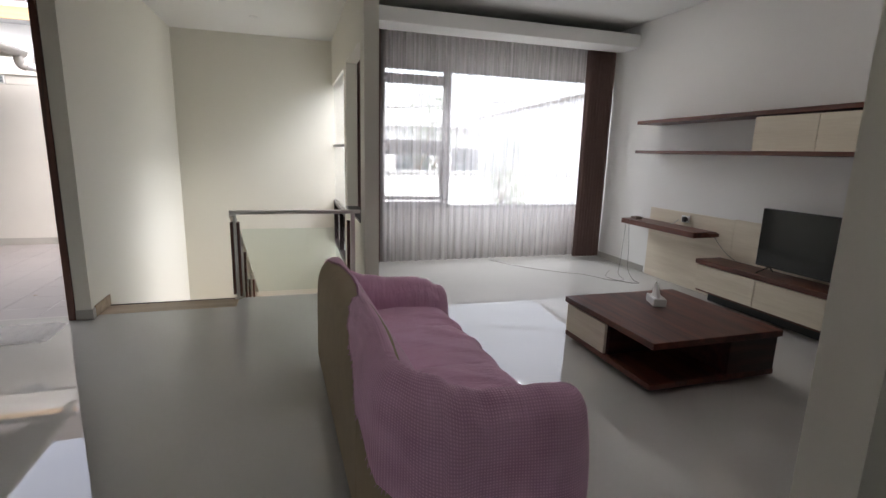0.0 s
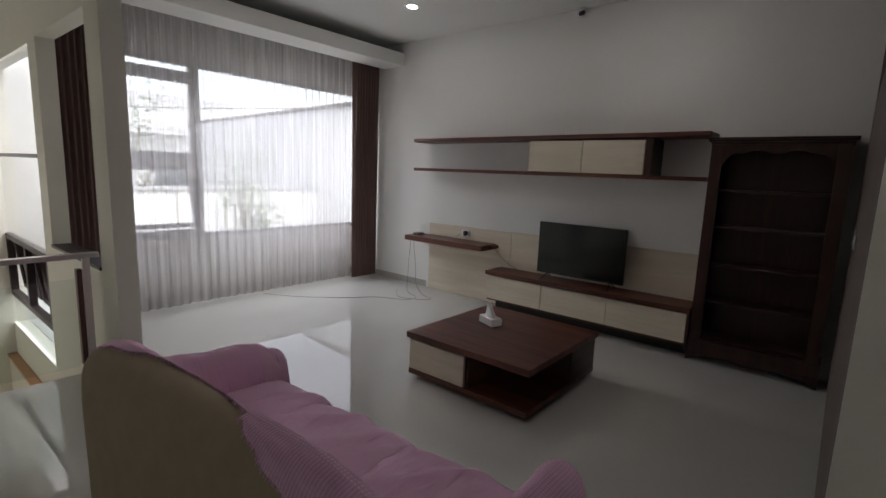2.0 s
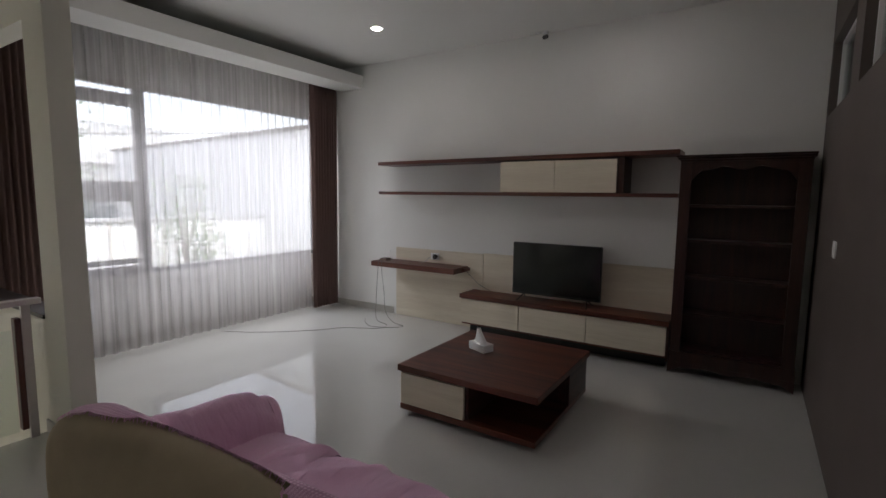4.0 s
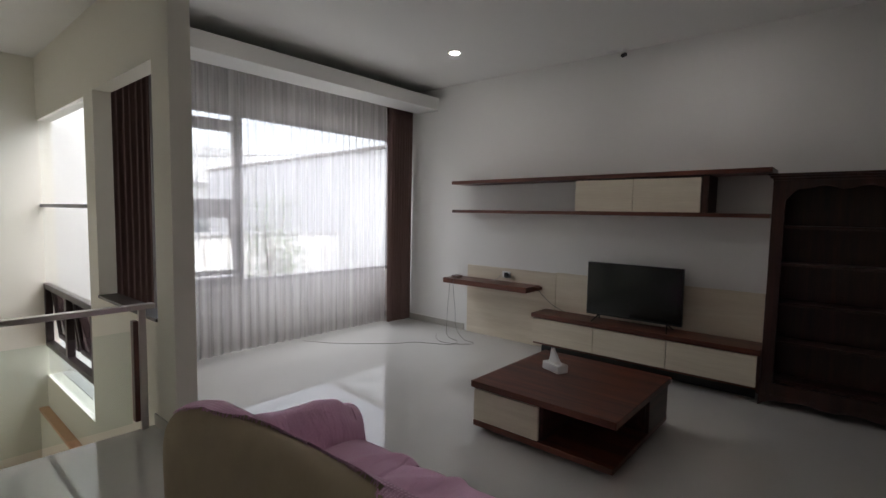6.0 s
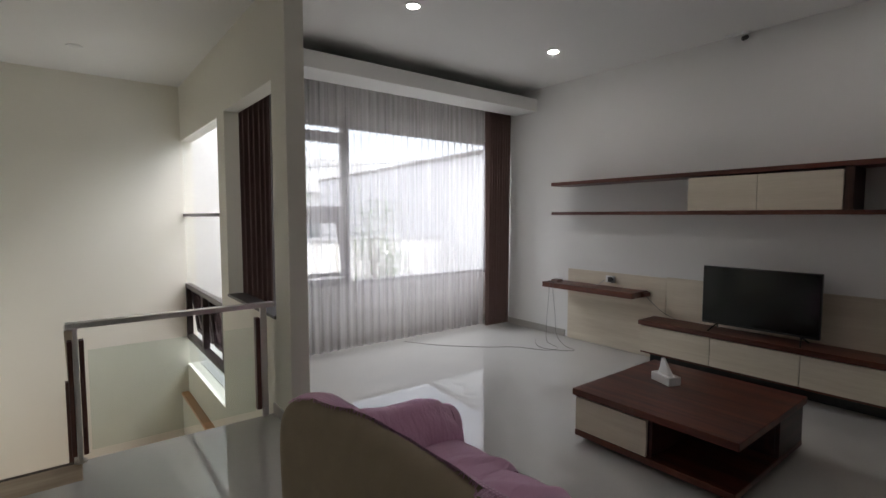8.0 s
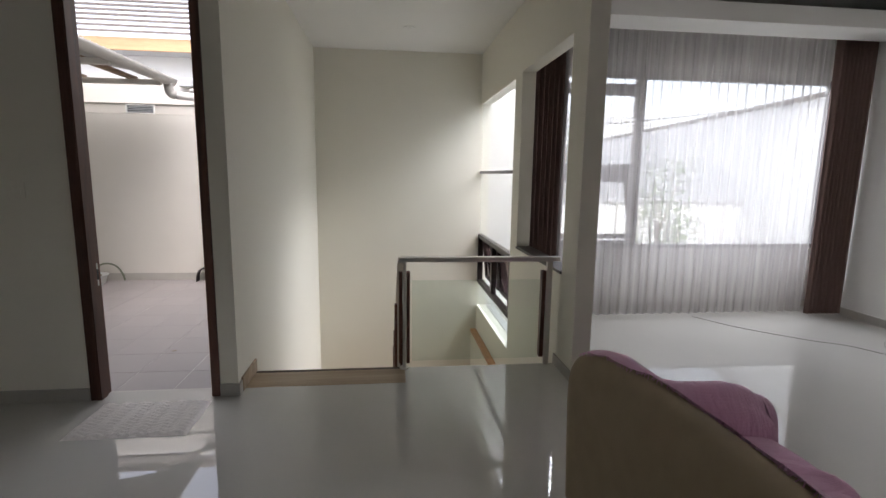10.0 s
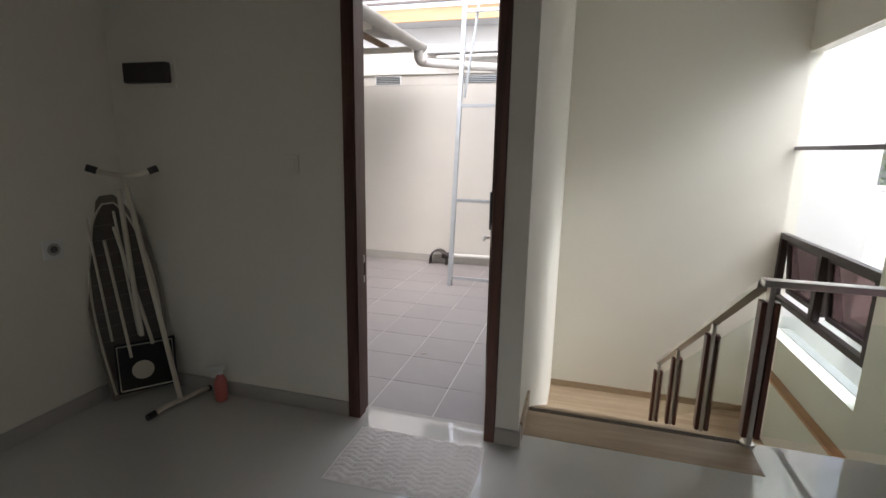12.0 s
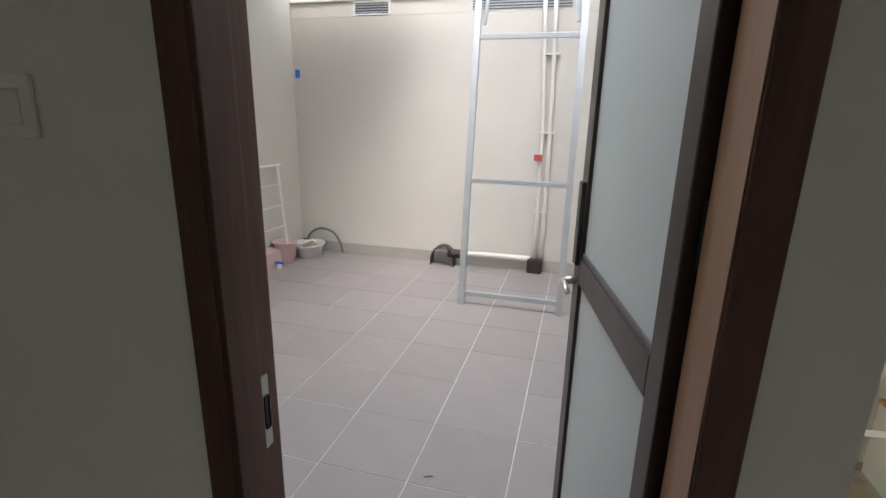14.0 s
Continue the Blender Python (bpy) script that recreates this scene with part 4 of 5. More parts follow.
for y, z0 in [(6.19, -0.42), (7.12, -0.92), (7.90, -1.37)]:
    post(RX, y, z0, rail_z(y), True, 0.06)
bm = bmesh.new()
solid(bm, *[v for pair in zip(local(-0.70, RY - 0.035, 0.845), local(0.553, RY + 0.03, 0.88)) for v in pair], 0.004)
part("handrail", bm, STEEL, bal, "flat brushed steel handrail")
bm = bmesh.new()
a, b = local(RX, RY + 0.03, 0.0), local(RX, 7.92, 0.0)
for (x0, x1) in [(a[0] - 0.028, a[0] + 0.028)]:
    ring = [[bm.verts.new((x, y, z + dz)) for x, dz in ((x0, 0), (x1, 0), (x1, 0.035), (x0, 0.035))] for y, z in ((a[1], rail_z(RY + 0.03)), (b[1], rail_z(7.92)))]
    for k in range(4):
        bm.faces.new((ring[0][k], ring[0][(k + 1) % 4], ring[1][(k + 1) % 4], ring[1][k]))
    bm.faces.new(ring[0][::-1])
    bm.faces.new(ring[1])
part("handrail", bm, STEEL, bal, "flat brushed steel sloping handrail")
block("glass_pane", (0.055, 1.055, -0.004, 0.004, 0.06, 0.70), BGLASS, bal, "clear safety glass").visible_shadow = False
for y0, y1 in [(5.50, 6.13), (6.25, 7.06), (7.18, 7.84)]:
    bm = bmesh.new()
    x0 = RX + 0.65
    v = []
    for x in (x0 - 0.004, x0 + 0.004):
        v.append([bm.verts.new((x, y - RY, z)) for y, z in ((y0, rail_z(y0) - 0.62), (y1, rail_z(y1) - 0.62), (y1, rail_z(y1) - 0.14), (y0, rail_z(y0) - 0.14))])
    bm.faces.new(v[0][::-1])
    bm.faces.new(v[1])
    for k in range(4):
        bm.faces.new((v[0][k], v[0][(k + 1) % 4], v[1][(k + 1) % 4], v[1][k]))
    part("glass_pane", bm, BGLASS, bal, "clear safety glass").visible_shadow = False

# sill of the open inner window
setting("sill_partition", [(PARTX - 0.012, 0.70, OY0, OY1, OZ0 - 0.02, OZ0 + 0.004)], DARKALU, "dark sill of the inner window", "sill", 0.002)

# ---- patio door ----
dframe = tagged(new("door_frame"), "dark brown wooden frame of the patio door", "door frame", kind="structure")
block("jamb", (DX0, -2.66, 5.048, 5.185, 0, DZ), DOORWOOD, dframe, bev=0.003)
block("jamb", (-1.955, DX1, 5.048, 5.185, 0, DZ), DOORWOOD, dframe, bev=0.003)
block("jamb_stop", (-2.66, -2.648, 5.05, 5.125, 0, DZ - 0.05), DOORWOOD, dframe, bev=0.002)
# patio light on the right jamb's reveal, put into a thin tan face
LITREVEAL = wood("patio_lit_reveal_wood", (0.27, 0.135, 0.07), (0.34, 0.185, 0.10), 0.5, 2, 10)
block("reveal", (-1.9575, -1.9553, 5.052, 5.183, 0, DZ - 0.05), LITREVEAL, dframe, "tan reveal face with patio light put into its colour", 0.0005)
block("head", (-2.66, -1.955, 5.048, 5.185, DZ - 0.05, DZ), DOORWOOD, dframe, bev=0.003)
block("strike_plate", (-2.6595, -2.6565, 5.130, 5.156, 0.75, 0.90), STEEL, dframe, "steel strike plate")
block("strike_hole", (-2.6563, -2.6555, 5.136, 5.150, 0.79, 0.86), BLACK, dframe)

FROSTED = material("frosted_green_glass", (0.80, 0.89, 0.88), 0.35, spec=0.5)
fn = FROSTED.node_tree.nodes["Principled BSDF"]
fn.inputs["Transmission Weight"].default_value = 0.3
fn.inputs["Roughness"].default_value = 0.45
leaf = thing("door", -1.952, 5.20, 0.012, "open patio door with frosted glass in a dark frame", "door", turn=101)
W, DH = 0.725, 2.66
for dims in [(0, 0.062, 0, 0.028, 0, DH), (W - 0.075, W, 0, 0.028, 0, DH), (0.062, W - 0.075, 0, 0.028, 0, 0.10), (0.062, W - 0.075, 0, 0.028, 0.90, 0.98), (0.062, W - 0.075, 0, 0.028, DH - 0.075, DH)]:
    block("leaf_frame", dims, DARKALU, leaf, bev=0.003)
for z0, z1 in [(0.10, 0.90), (0.98, DH - 0.075)]:
    block("glass_pane", (0.062, W - 0.075, 0.009, 0.017, z0, z1), FROSTED, leaf, "frosted pale green glass", 0)
    for s, y0 in ((0, 0.003), (1, 0.018)):
        block("bead", (0.062, W - 0.075, y0, y0 + 0.005, z0, z0 + 0.012), GREYALU, leaf, bev=0)
lock = block("lock_plate", (W - 0.062, W - 0.018, -0.012, 0.040, 0.95, 1.19), BLACK, leaf, "black lock plate", 0.004)
bm = bmesh.new()
for s in (-0.02, 0.048):
    rod(bm, (W - 0.04, 0.02, 0.90), (W - 0.04, s - 0.02 if s < 0 else s + 0.02, 0.90), 0.011, 12)
    rod(bm, (W - 0.04, s - 0.02 if s < 0 else s + 0.02, 0.90), (W - 0.13, s - 0.02 if s < 0 else s + 0.02, 0.895), 0.009, 12)
part("handle", bm, STEEL, leaf, "steel lever handle", True)
for z in (0.35, 1.20, 2.3):
    bm = bmesh.new()
    rod(bm, (-0.004, 0.0, z - 0.05), (-0.004, 0.0, z + 0.05), 0.008, 10)
    part("hinge", bm, BLACK, leaf)
setting("door_threshold", [(DX0, DX1, 5.172, 5.20, -0.06, -0.004)], SKIRT, "grey stone edge of the threshold", "threshold", 0.003)

# ---- mat, panel, bottle, ironing board ----
MATC = material("pale_beige_terry", (0.82, 0.78, 0.74), 0.95, grain=0.08, scale=25, bump=0.6, bump_scale=500)
bm = bmesh.new()
rows = []
for i in range(67):
    row = []
    for j in range(45):
        x, y = 0.67 * i / 66, 0.43 * j / 44
        zig = abs(((x / 0.11) % 1) - 0.5) * 0.06
        h = 0.012 + 0.010 * math.sin((y + zig) * 2 * math.pi / 0.034)
        rim = min(x, 0.67 - x, y, 0.43 - y)
        if rim < 0.012:
            h = 0.004
        if i in (0, 66) or j in (0, 44):
            h = 0.0006
        row.append((x - 0.335 + wob(x, y, 0, 4, 0.008), y - 0.215 + wob(x, y, 3, 4, 0.008), h + wob(x, y, 7, 6, 0.002)))
    rows.append(row)
loft(bm, rows)
single("door_mat", bm, MATC, "crumpled pale beige chevron-ribbed bath mat by the door", "mat", smooth=True).matrix_world = pose(-2.265, 4.765, 0.001, 0, 0, 0.5)

pan = thing("fuse_box", -3.86, DOORY, 1.83, "dark brown fuse box cover on the cream wall", "fuse box")
PANELC = material("smoked_brown_plastic", (0.045, 0.032, 0.03), 0.3, grain=0.05)
block("base", (-0.165, 0.165, -0.012, 0, -0.075, 0.08), CREAM, pan)
block("cover", (-0.145, 0.145, -0.055, -0.012, -0.052, 0.055), PANELC, pan, bev=0.01)

PINKPLA = material("pink_plastic", (0.44, 0.11, 0.09), 0.3, spec=0.5)
bottle = thing("spray_bottle", -3.50, 4.985, 0, "pink plastic spray bottle with a white trigger", "bottle", turn=30)
bm = bmesh.new()
lathe(bm, [(0.030, 0.0), (0.036, 0.006), (0.037, 0.10), (0.034, 0.125), (0.018, 0.155), (0.014, 0.165)], 20)
part("flask", bm, PINKPLA, bottle, "pink see-through flask", True)
bm = bmesh.new()
rod(bm, (0, 0, 0.165), (0, 0, 0.19), 0.016, 14)
solid(bm, -0.055, 0.03, -0.013, 0.013, 0.19, 0.22, 0.006)
rod(bm, (-0.03, 0, 0.195), (-0.045, 0, 0.145), 0.006, 8)
rod(bm, (-0.055, 0, 0.208), (-0.07, 0, 0.208), 0.008, 10)
part("trigger", bm, WHITEPLA, bottle, "white trigger head")

IVORY = material("ivory_painted_tube", (0.62, 0.58, 0.47), 0.35, 0.1, grain=0.06)
MESHC = material("grey_brown_mesh_plate", (0.10, 0.088, 0.072), 0.5, 0.4, grain=0.2, scale=60)
PADC = material("grey_brown_pad_cloth", (0.20, 0.175, 0.145), 0.9, grain=0.1, scale=30, bump=0.4, bump_scale=300)
ib = thing("ironing_board", -3.99, 4.88, 0, "folded ironing board with ivory tube legs leaning in the corner", "ironing board", turn=50)


def board_half(v):
    """Half the board's width at v, 0 at the tail and 1 at the nose."""
    return 0.145 + 0.03 * math.sin(v / 0.45 * math.pi / 2) if v < 0.45 else 0.175 * max(0.02, math.cos((v - 0.45) / 0.55 * math.pi / 2)) ** 0.45


def on_board(u, v, off):
    """A place on the leaning board: u across, v along, off towards the room."""
    ax, lean = Vector((-0.06, 0.13, 0.98)).normalized(), Vector((0.99, 0, 0.11)).normalized()
    n = lean.cross(ax)
    return Vector((0.02, -0.02, 0.025)) + lean * u + ax * (v * 1.16) + n * off


bm = bmesh.new()
edge = [(board_half(v), v) for v in [i / 40 for i in range(41)]]
outline = [(u, v) for u, v in edge] + [(-u, v) for u, v in edge[::-1]]
for o0 in (0.0,):
    lo = [bm.verts.new(on_board(u, v, -0.012)) for u, v in outline]
    hi = [bm.verts.new(on_board(u * 1.03, v, 0.006)) for u, v in outline]
    bm.faces.new(lo)
    bm.faces.new(hi[::-1])
    for k in range(len(outline)):
        q = (k + 1) % len(outline)
        bm.faces.new((lo[k], lo[q], hi[q], hi[k]))
part("pad", bm, PADC, ib, "grey-brown padded cover")
bm = bmesh.new()
inner = [bm.verts.new(on_board(u * 0.86, 0.10 + 0.86 * v, 0.0085)) for u, v in outline]
bm.faces.new(inner)
part("mesh_plate", bm, MESHC, ib, "grey-brown perforated steel underside")
bm = bmesh.new()
tube(bm, [on_board(u * 0.90, 0.03 + 0.93 * v, 0.014) for u, v in outline] , 0.006, 6)
part("rim", bm, IVORY, ib)
for k in range(9):
    v = 0.30 + 0.07 * k
    bm = bmesh.new()
    h = board_half(v) * 0.86
    tube(bm, [on_board(-h, v, 0.011), on_board(h, v, 0.011)], 0.0018, 5)
    part("mesh_wire", bm, PADC, ib)
for s in (-0.10, 0.03):
    bm = bmesh.new()
    tube(bm, [on_board(s, 0.30, 0.03), on_board(s - 0.01, 0.92, 0.03)], 0.007, 6)
    part("guide_rail", bm, IVORY, ib)
bm = bmesh.new()
solid(bm, -0.10, 0.20, -0.075, -0.06, 0.06, 0.36, 0.004)
rest = part("iron_rest", bm, BLACK, ib, "black square iron rest")
bm = bmesh.new()
tube(bm, [(-0.085, -0.08, 0.08), (0.185, -0.08, 0.08), (0.185, -0.08, 0.345), (-0.085, -0.08, 0.345), (-0.085, -0.08, 0.08)], 0.004, 6)
part("rest_frame", bm, IVORY, ib)
bm = bmesh.new()
rod(bm, (0.03, -0.082, 0.19), (0.03, -0.076, 0.19), 0.055, 24)
part("rest_disc", bm, IVORY, ib, "round ivory disc")
# legs: a long pole to the foot bar, and the shorter one beside it
legs = [((0.04, -0.055, 1.29), (0.19, -0.24, 0.035), 0.014), ((0.01, -0.055, 1.22), (0.04, -0.10, 0.40), 0.013), ((-0.03, -0.06, 1.02), (0.09, -0.09, 0.34), 0.010), ((-0.08, -0.06, 0.95), (-0.02, -0.09, 0.28), 0.008)]
for a, b, r in legs:
    bm = bmesh.new()
    tube(bm, spline([a, tuple((Vector(a) + Vector(b)) / 2), b], 4), r, 10)
    part("leg", bm, IVORY, ib, "", True)
bm = bmesh.new()
tube(bm, spline([(-0.10, -0.03, 1.325), (-0.04, -0.045, 1.305), (0.04, -0.055, 1.29), (0.12, -0.05, 1.30), (0.18, -0.04, 1.32)], 5), 0.013, 10)
part("cross_bar", bm, IVORY, ib, "", True)
bm = bmesh.new()
tube(bm, spline([(0.03, -0.34, 0.02), (0.10, -0.29, 0.028), (0.20, -0.24, 0.03), (0.30, -0.19, 0.028), (0.38, -0.14, 0.022)], 5), 0.014, 10)
part("foot_bar", bm, IVORY, ib, "", True)
for p, q in [((-0.12, -0.03, 1.332), (-0.075, -0.036, 1.315)), ((0.20, -0.04, 1.328), (0.155, -0.043, 1.31)), ((0.02, -0.345, 0.02), (0.06, -0.32, 0.024)), ((0.39, -0.135, 0.02), (0.345, -0.165, 0.024))]:
    bm = bmesh.new()
    rod(bm, p, q, 0.019, 12)
    part("rubber_cap", bm, BLACK, ib, "black rubber end cap")

# ---- patio ----
PZ = -0.03
PBACK, PLEFT = 8.95, -4.93
PATIOWALL = material("patio_cream_render", (0.63, 0.605, 0.55), 0.75, grain=0.05, scale=2.5, bump=0.15, bump_scale=60)
GREYWALL = material("grey_concrete_band", (0.42, 0.42, 0.42), 0.8, grain=0.08, scale=3, bump=0.2, bump_scale=40)
PVC = material("white_pvc_pipe", (0.74, 0.72, 0.68), 0.4, grain=0.04)
GUTTER = material("weathered_grey_gutter", (0.36, 0.34, 0.31), 0.5, grain=0.2, scale=6)
setting("wall_patio_back", [(PLEFT - 0.2, -1.9, PBACK, PBACK + 0.15, -0.2, 2.25), (PLEFT - 0.2, -1.9, PBACK + 0.06, PBACK + 0.15, 2.25, 2.72)], PATIOWALL, "cream rendered back wall of the patio", "wall")
setting("trim_patio_band", [(PLEFT, -1.9, PBACK + 0.01, PBACK + 0.06, 2.253, 2.38), (PLEFT, -1.9, PBACK - 0.01, PBACK + 0.06, 2.383, 2.40)], PATIOWALL, "white ledge along the patio wall", "trim", 0.003)
setting("trim_patio_beam", [(-3.55, -1.9, PBACK - 0.06, PBACK + 0.055, 2.62, 2.72)], GREYWALL, "grey concrete beam on the patio wall", "trim", 0.004)
setting("wall_patio_left", [(PLEFT - 0.2, PLEFT, 5.19, PBACK, -0.2, 2.9)], PATIOWALL, "pale rendered side wall of the patio", "wall")
setting("patio_bed", [(PLEFT - 0.2, -1.9, 5.19, PBACK + 0.15, -0.25, PZ - 0.002)], material("pale_grout", (0.80, 0.78, 0.75), 0.9, grain=0.15, scale=20), "pale grout bed under the patio tiles", "patio floor")
setting("baseboard_patio", [(PLEFT, -1.9, PBACK - 0.012, PBACK, PZ, 0.075), (PLEFT, PLEFT + 0.012, 5.19, PBACK - 0.012, PZ, 0.075)], SKIRT, "grey tile skirting of the patio", "baseboard", 0.002)
VENTC = material("dark_vent_grille", (0.06, 0.065, 0.07), 0.4, 0.3)
for x0, x1, rimmed in [(-4.25, -3.92, True), (-3.14, -2.30, False)]:
    v = thing("wall_vent", (x0 + x1) / 2, PBACK + 0.01, 2.262, "dark slatted vent in the patio wall" if not rimmed else "small white rimmed vent in the patio wall", "vent")
    w = (x1 - x0) / 2
    block("backing", (-w, w, -0.004, 0, 0.01, 0.10), VENTC, v, bev=0)
    for k in range(4):
        block("slat", (-w, w, -0.010, -0.005, 0.016 + 0.022 * k, 0.028 + 0.022 * k), GALV, v, bev=0)
    if rimmed:
        for dims in [(-w - 0.02, w + 0.02, -0.014, 0, -0.005, 0.008), (-w - 0.02, w + 0.02, -0.014, 0, 0.102, 0.115), (-w - 0.02, -w, -0.014, 0, 0.008, 0.102), (w, w + 0.02, -0.014, 0, 0.008, 0.102)]:
            block("rim", dims, WHITEPLA, v, bev=0.002)

# lean-to roof with its gutter
awn = thing("awning_roof", -4.25, 7.0, 2.62, "corrugated metal lean-to roof with a grey gutter", "roof")
CORR = material("pale_corrugated_sheet", (0.44, 0.43, 0.41), 0.5, 0.2, grain=0.12, scale=5)
bm = bmesh.new()
rows = []
for i in range(121):
    y = -1.70 + 3.3 * i / 120
    rows.append([(x, y, 0.06 + 0.22 * (0.72 - x) / 1.4 + 0.014 * math.sin(2 * math.pi * y / 0.11)) for x in (-0.68, 0.0, 0.72)])
loft(bm, rows)
part("sheet", bm, CORR, awn, "pale corrugated sheet", True)
for x in (-0.3, 0.3):
    block("purlin", (x - 0.03, x + 0.03, -1.7, 1.6, 0.0, 0.05), wood("aged_purlin_wood", (0.16, 0.10, 0.06), (0.30, 0.20, 0.12), 0.7, 1), awn, bev=0.003)
for y in (0.3, 1.45):
    block("rafter", (-0.68, 0.66, y, y + 0.06, -0.06, 0.0), PATIOWALL, awn, bev=0.003)
bm = bmesh.new()
rows = []
for i in range(13):
    y = -1.75 + 3.35 * i / 12
    rows.append([(0.73 + 0.075 * math.cos(a), y, 0.03 + 0.085 * math.sin(a)) for a in [math.pi + math.pi * k / 10 for k in range(11)]] + [(0.73 + 0.062 * math.cos(a), y, 0.032 + 0.072 * math.sin(a)) for a in [2 * math.pi - math.pi * k / 10 for k in range(11)]])
loft(bm, rows, True)
part("gutter", bm, GUTTER, awn, "weathered grey half-round gutter", True)
bm = bmesh.new()
tube(bm, spline([(0.73, 1.50, -0.04), (0.735, 1.50, -0.10), (0.75, 1.52, -0.15), (0.80, 1.54, -0.17)], 5), 0.055, 14)
part("outlet_elbow", bm, GUTTER, awn, "grey elbow under the gutter", True)
for y in (-1.2, -0.4, 0.4, 1.2):
    block("bracket", (0.60, 0.66, y, y + 0.02, 0.0, 0.05), GUTTER, awn)


def pipe(pts, r, label, mat=PVC, n=4):
    bm = bmesh.new()
    tube(bm, spline(pts, n), r, 14)
    return single("drain_pipe", bm, mat, label, "pipe", "patio pipes", True)


pipe([(-3.46, 8.56, 2.455), (-2.9, 8.60, 2.41), (-1.92, 8.66, 2.33)], 0.048, "thick white drain pipe below the gutter")
pipe([(-3.40, 8.86, 2.56), (-2.6, 8.86, 2.57), (-1.92, 8.86, 2.58)], 0.024, "thin white pipe along the patio wall")
pipe([(-2.46, 8.91, 0.09), (-2.465, 8.91, 1.2), (-2.52, 8.91, 2.36)], 0.018, "thin upright pipe on the patio wall")
pipe([(-2.40, 8.91, 0.09), (-2.40, 8.91, 1.2), (-2.43, 8.91, 2.36)], 0.018, "thin upright pipe on the patio wall")
pipe([(-3.20, 8.88, 0.095), (-2.85, 8.885, 0.10), (-2.50, 8.89, 0.10)], 0.026, "white waste pipe along the patio floor")
for z in (0.55, 1.25, 1.9):
    bm = bmesh.new()
    solid(bm, -2.49, -2.37, 8.895, 8.948, z - 0.008, z + 0.008, 0.002)
    single("pipe_clip", bm, PVC, "white clip holding two thin pipes", "pipe clip", "pipe clips")
RAG = material("red_plastic_tag", (0.42, 0.06, 0.05), 0.6, grain=0.1)
tap = thing("pipe_valve", -2.47, 8.89, 1.03, "small valve with a red lever on the pipe", "valve")
bm = bmesh.new()
rod(bm, (0, 0.02, -0.035), (0, 0.02, 0.035), 0.024, 12)
part("body", bm, STEEL, tap)
bm = bmesh.new()
solid(bm, -0.05, 0.02, -0.03, -0.018, -0.02, 0.035, 0.004)
part("lever", bm, RAG, tap, "red lever")
DARKPVC = material("dark_brown_plastic", (0.035, 0.025, 0.022), 0.4, grain=0.1)
trap = thing("drain_cover", -3.33, 8.85, PZ, "dark brown curved drain cover on the patio floor", "drain cover")
bm = bmesh.new()
rows = []
for i in range(13):
    a = math.pi * i / 12
    x, z = -0.115 * math.cos(a), 0.0 + 0.20 * math.sin(a) ** 0.6
    rows.append([(x, -0.075, z * 0.9), (x * 1.02, -0.06, z), (x * 1.02, 0.05, z), (x, 0.065, z * 0.9)])
loft(bm, rows)
part("hood", bm, DARKPVC, trap, "", True)
bm = bmesh.new()
rod(bm, (0.05, -0.01, 0.125), (0.17, 0.0, 0.125), 0.042, 14)
part("collar", bm, DARKPVC, trap)
bm = bmesh.new()
solid(bm, -2.52, -2.38, 8.84, 8.935, PZ, 0.105, 0.015)
single("pipe_box", bm, DARKPVC, "black box at the foot of the pipes", "pipe box")

# ladder frame
lad = thing("ladder", -2.55, 7.90, PZ, "tall grey galvanised steel ladder leaning by the wall", "ladder")


def lean(z):
    return 0.13 * z


for s, x in ((-1, -0.37), (1, 0.37)):
    bm = bmesh.new()
    a, b = Vector((x, 0, 0)), Vector((x, lean(3.5), 3.5))
    for off in (0.0,):
        ring = [[bm.verts.new(p + Vector((dx, dy, 0))) for dx, dy in ((-0.022, -0.022), (0.022, -0.022), (0.022, 0.022), (-0.022, 0.022))] for p in (a, b)]
        for k in range(4):
            bm.faces.new((ring[0][k], ring[0][(k + 1) % 4], ring[1][(k + 1) % 4], ring[1][k]))
        bm.faces.new(ring[0][::-1])
        bm.faces.new(ring[1])
    part("rail", bm, GALV, lad)
for z in (0.09, 0.945, 1.96, 2.95):
    bm = bmesh.new()
    solid(bm, -0.348, 0.348, lean(z) - 0.017, lean(z) + 0.017, z - 0.017, z + 0.017, 0.002)
    part("rung", bm, GALV, lad)
for x0, x1 in ((-0.33, -0.20), (0.33, 0.22)):
    bm = bmesh.new()
    tube(bm, [(x0, lean(2.05) + 0.03, 2.05), (x1, lean(3.3) + 0.05, 3.3)], 0.014, 8)
    part("brace", bm, GALV, lad)

# things in the patio's far corner
ROSE = material("pale_pink_plastic", (0.62, 0.46, 0.44), 0.5, grain=0.05)
tub = thing("wash_tub", -4.72, 8.70, PZ, "white plastic wash tub with crumpled cloths in it", "tub")
bm = bmesh.new()
lathe(bm, [(0.10, 0.0), (0.125, 0.01), (0.155, 0.12), (0.172, 0.125), (0.172, 0.135), (0.150, 0.132), (0.12, 0.03), (0.01, 0.025)], 24)
part("basin", bm, WHITEPLA, tub, "", True)
rng = random.Random(9)
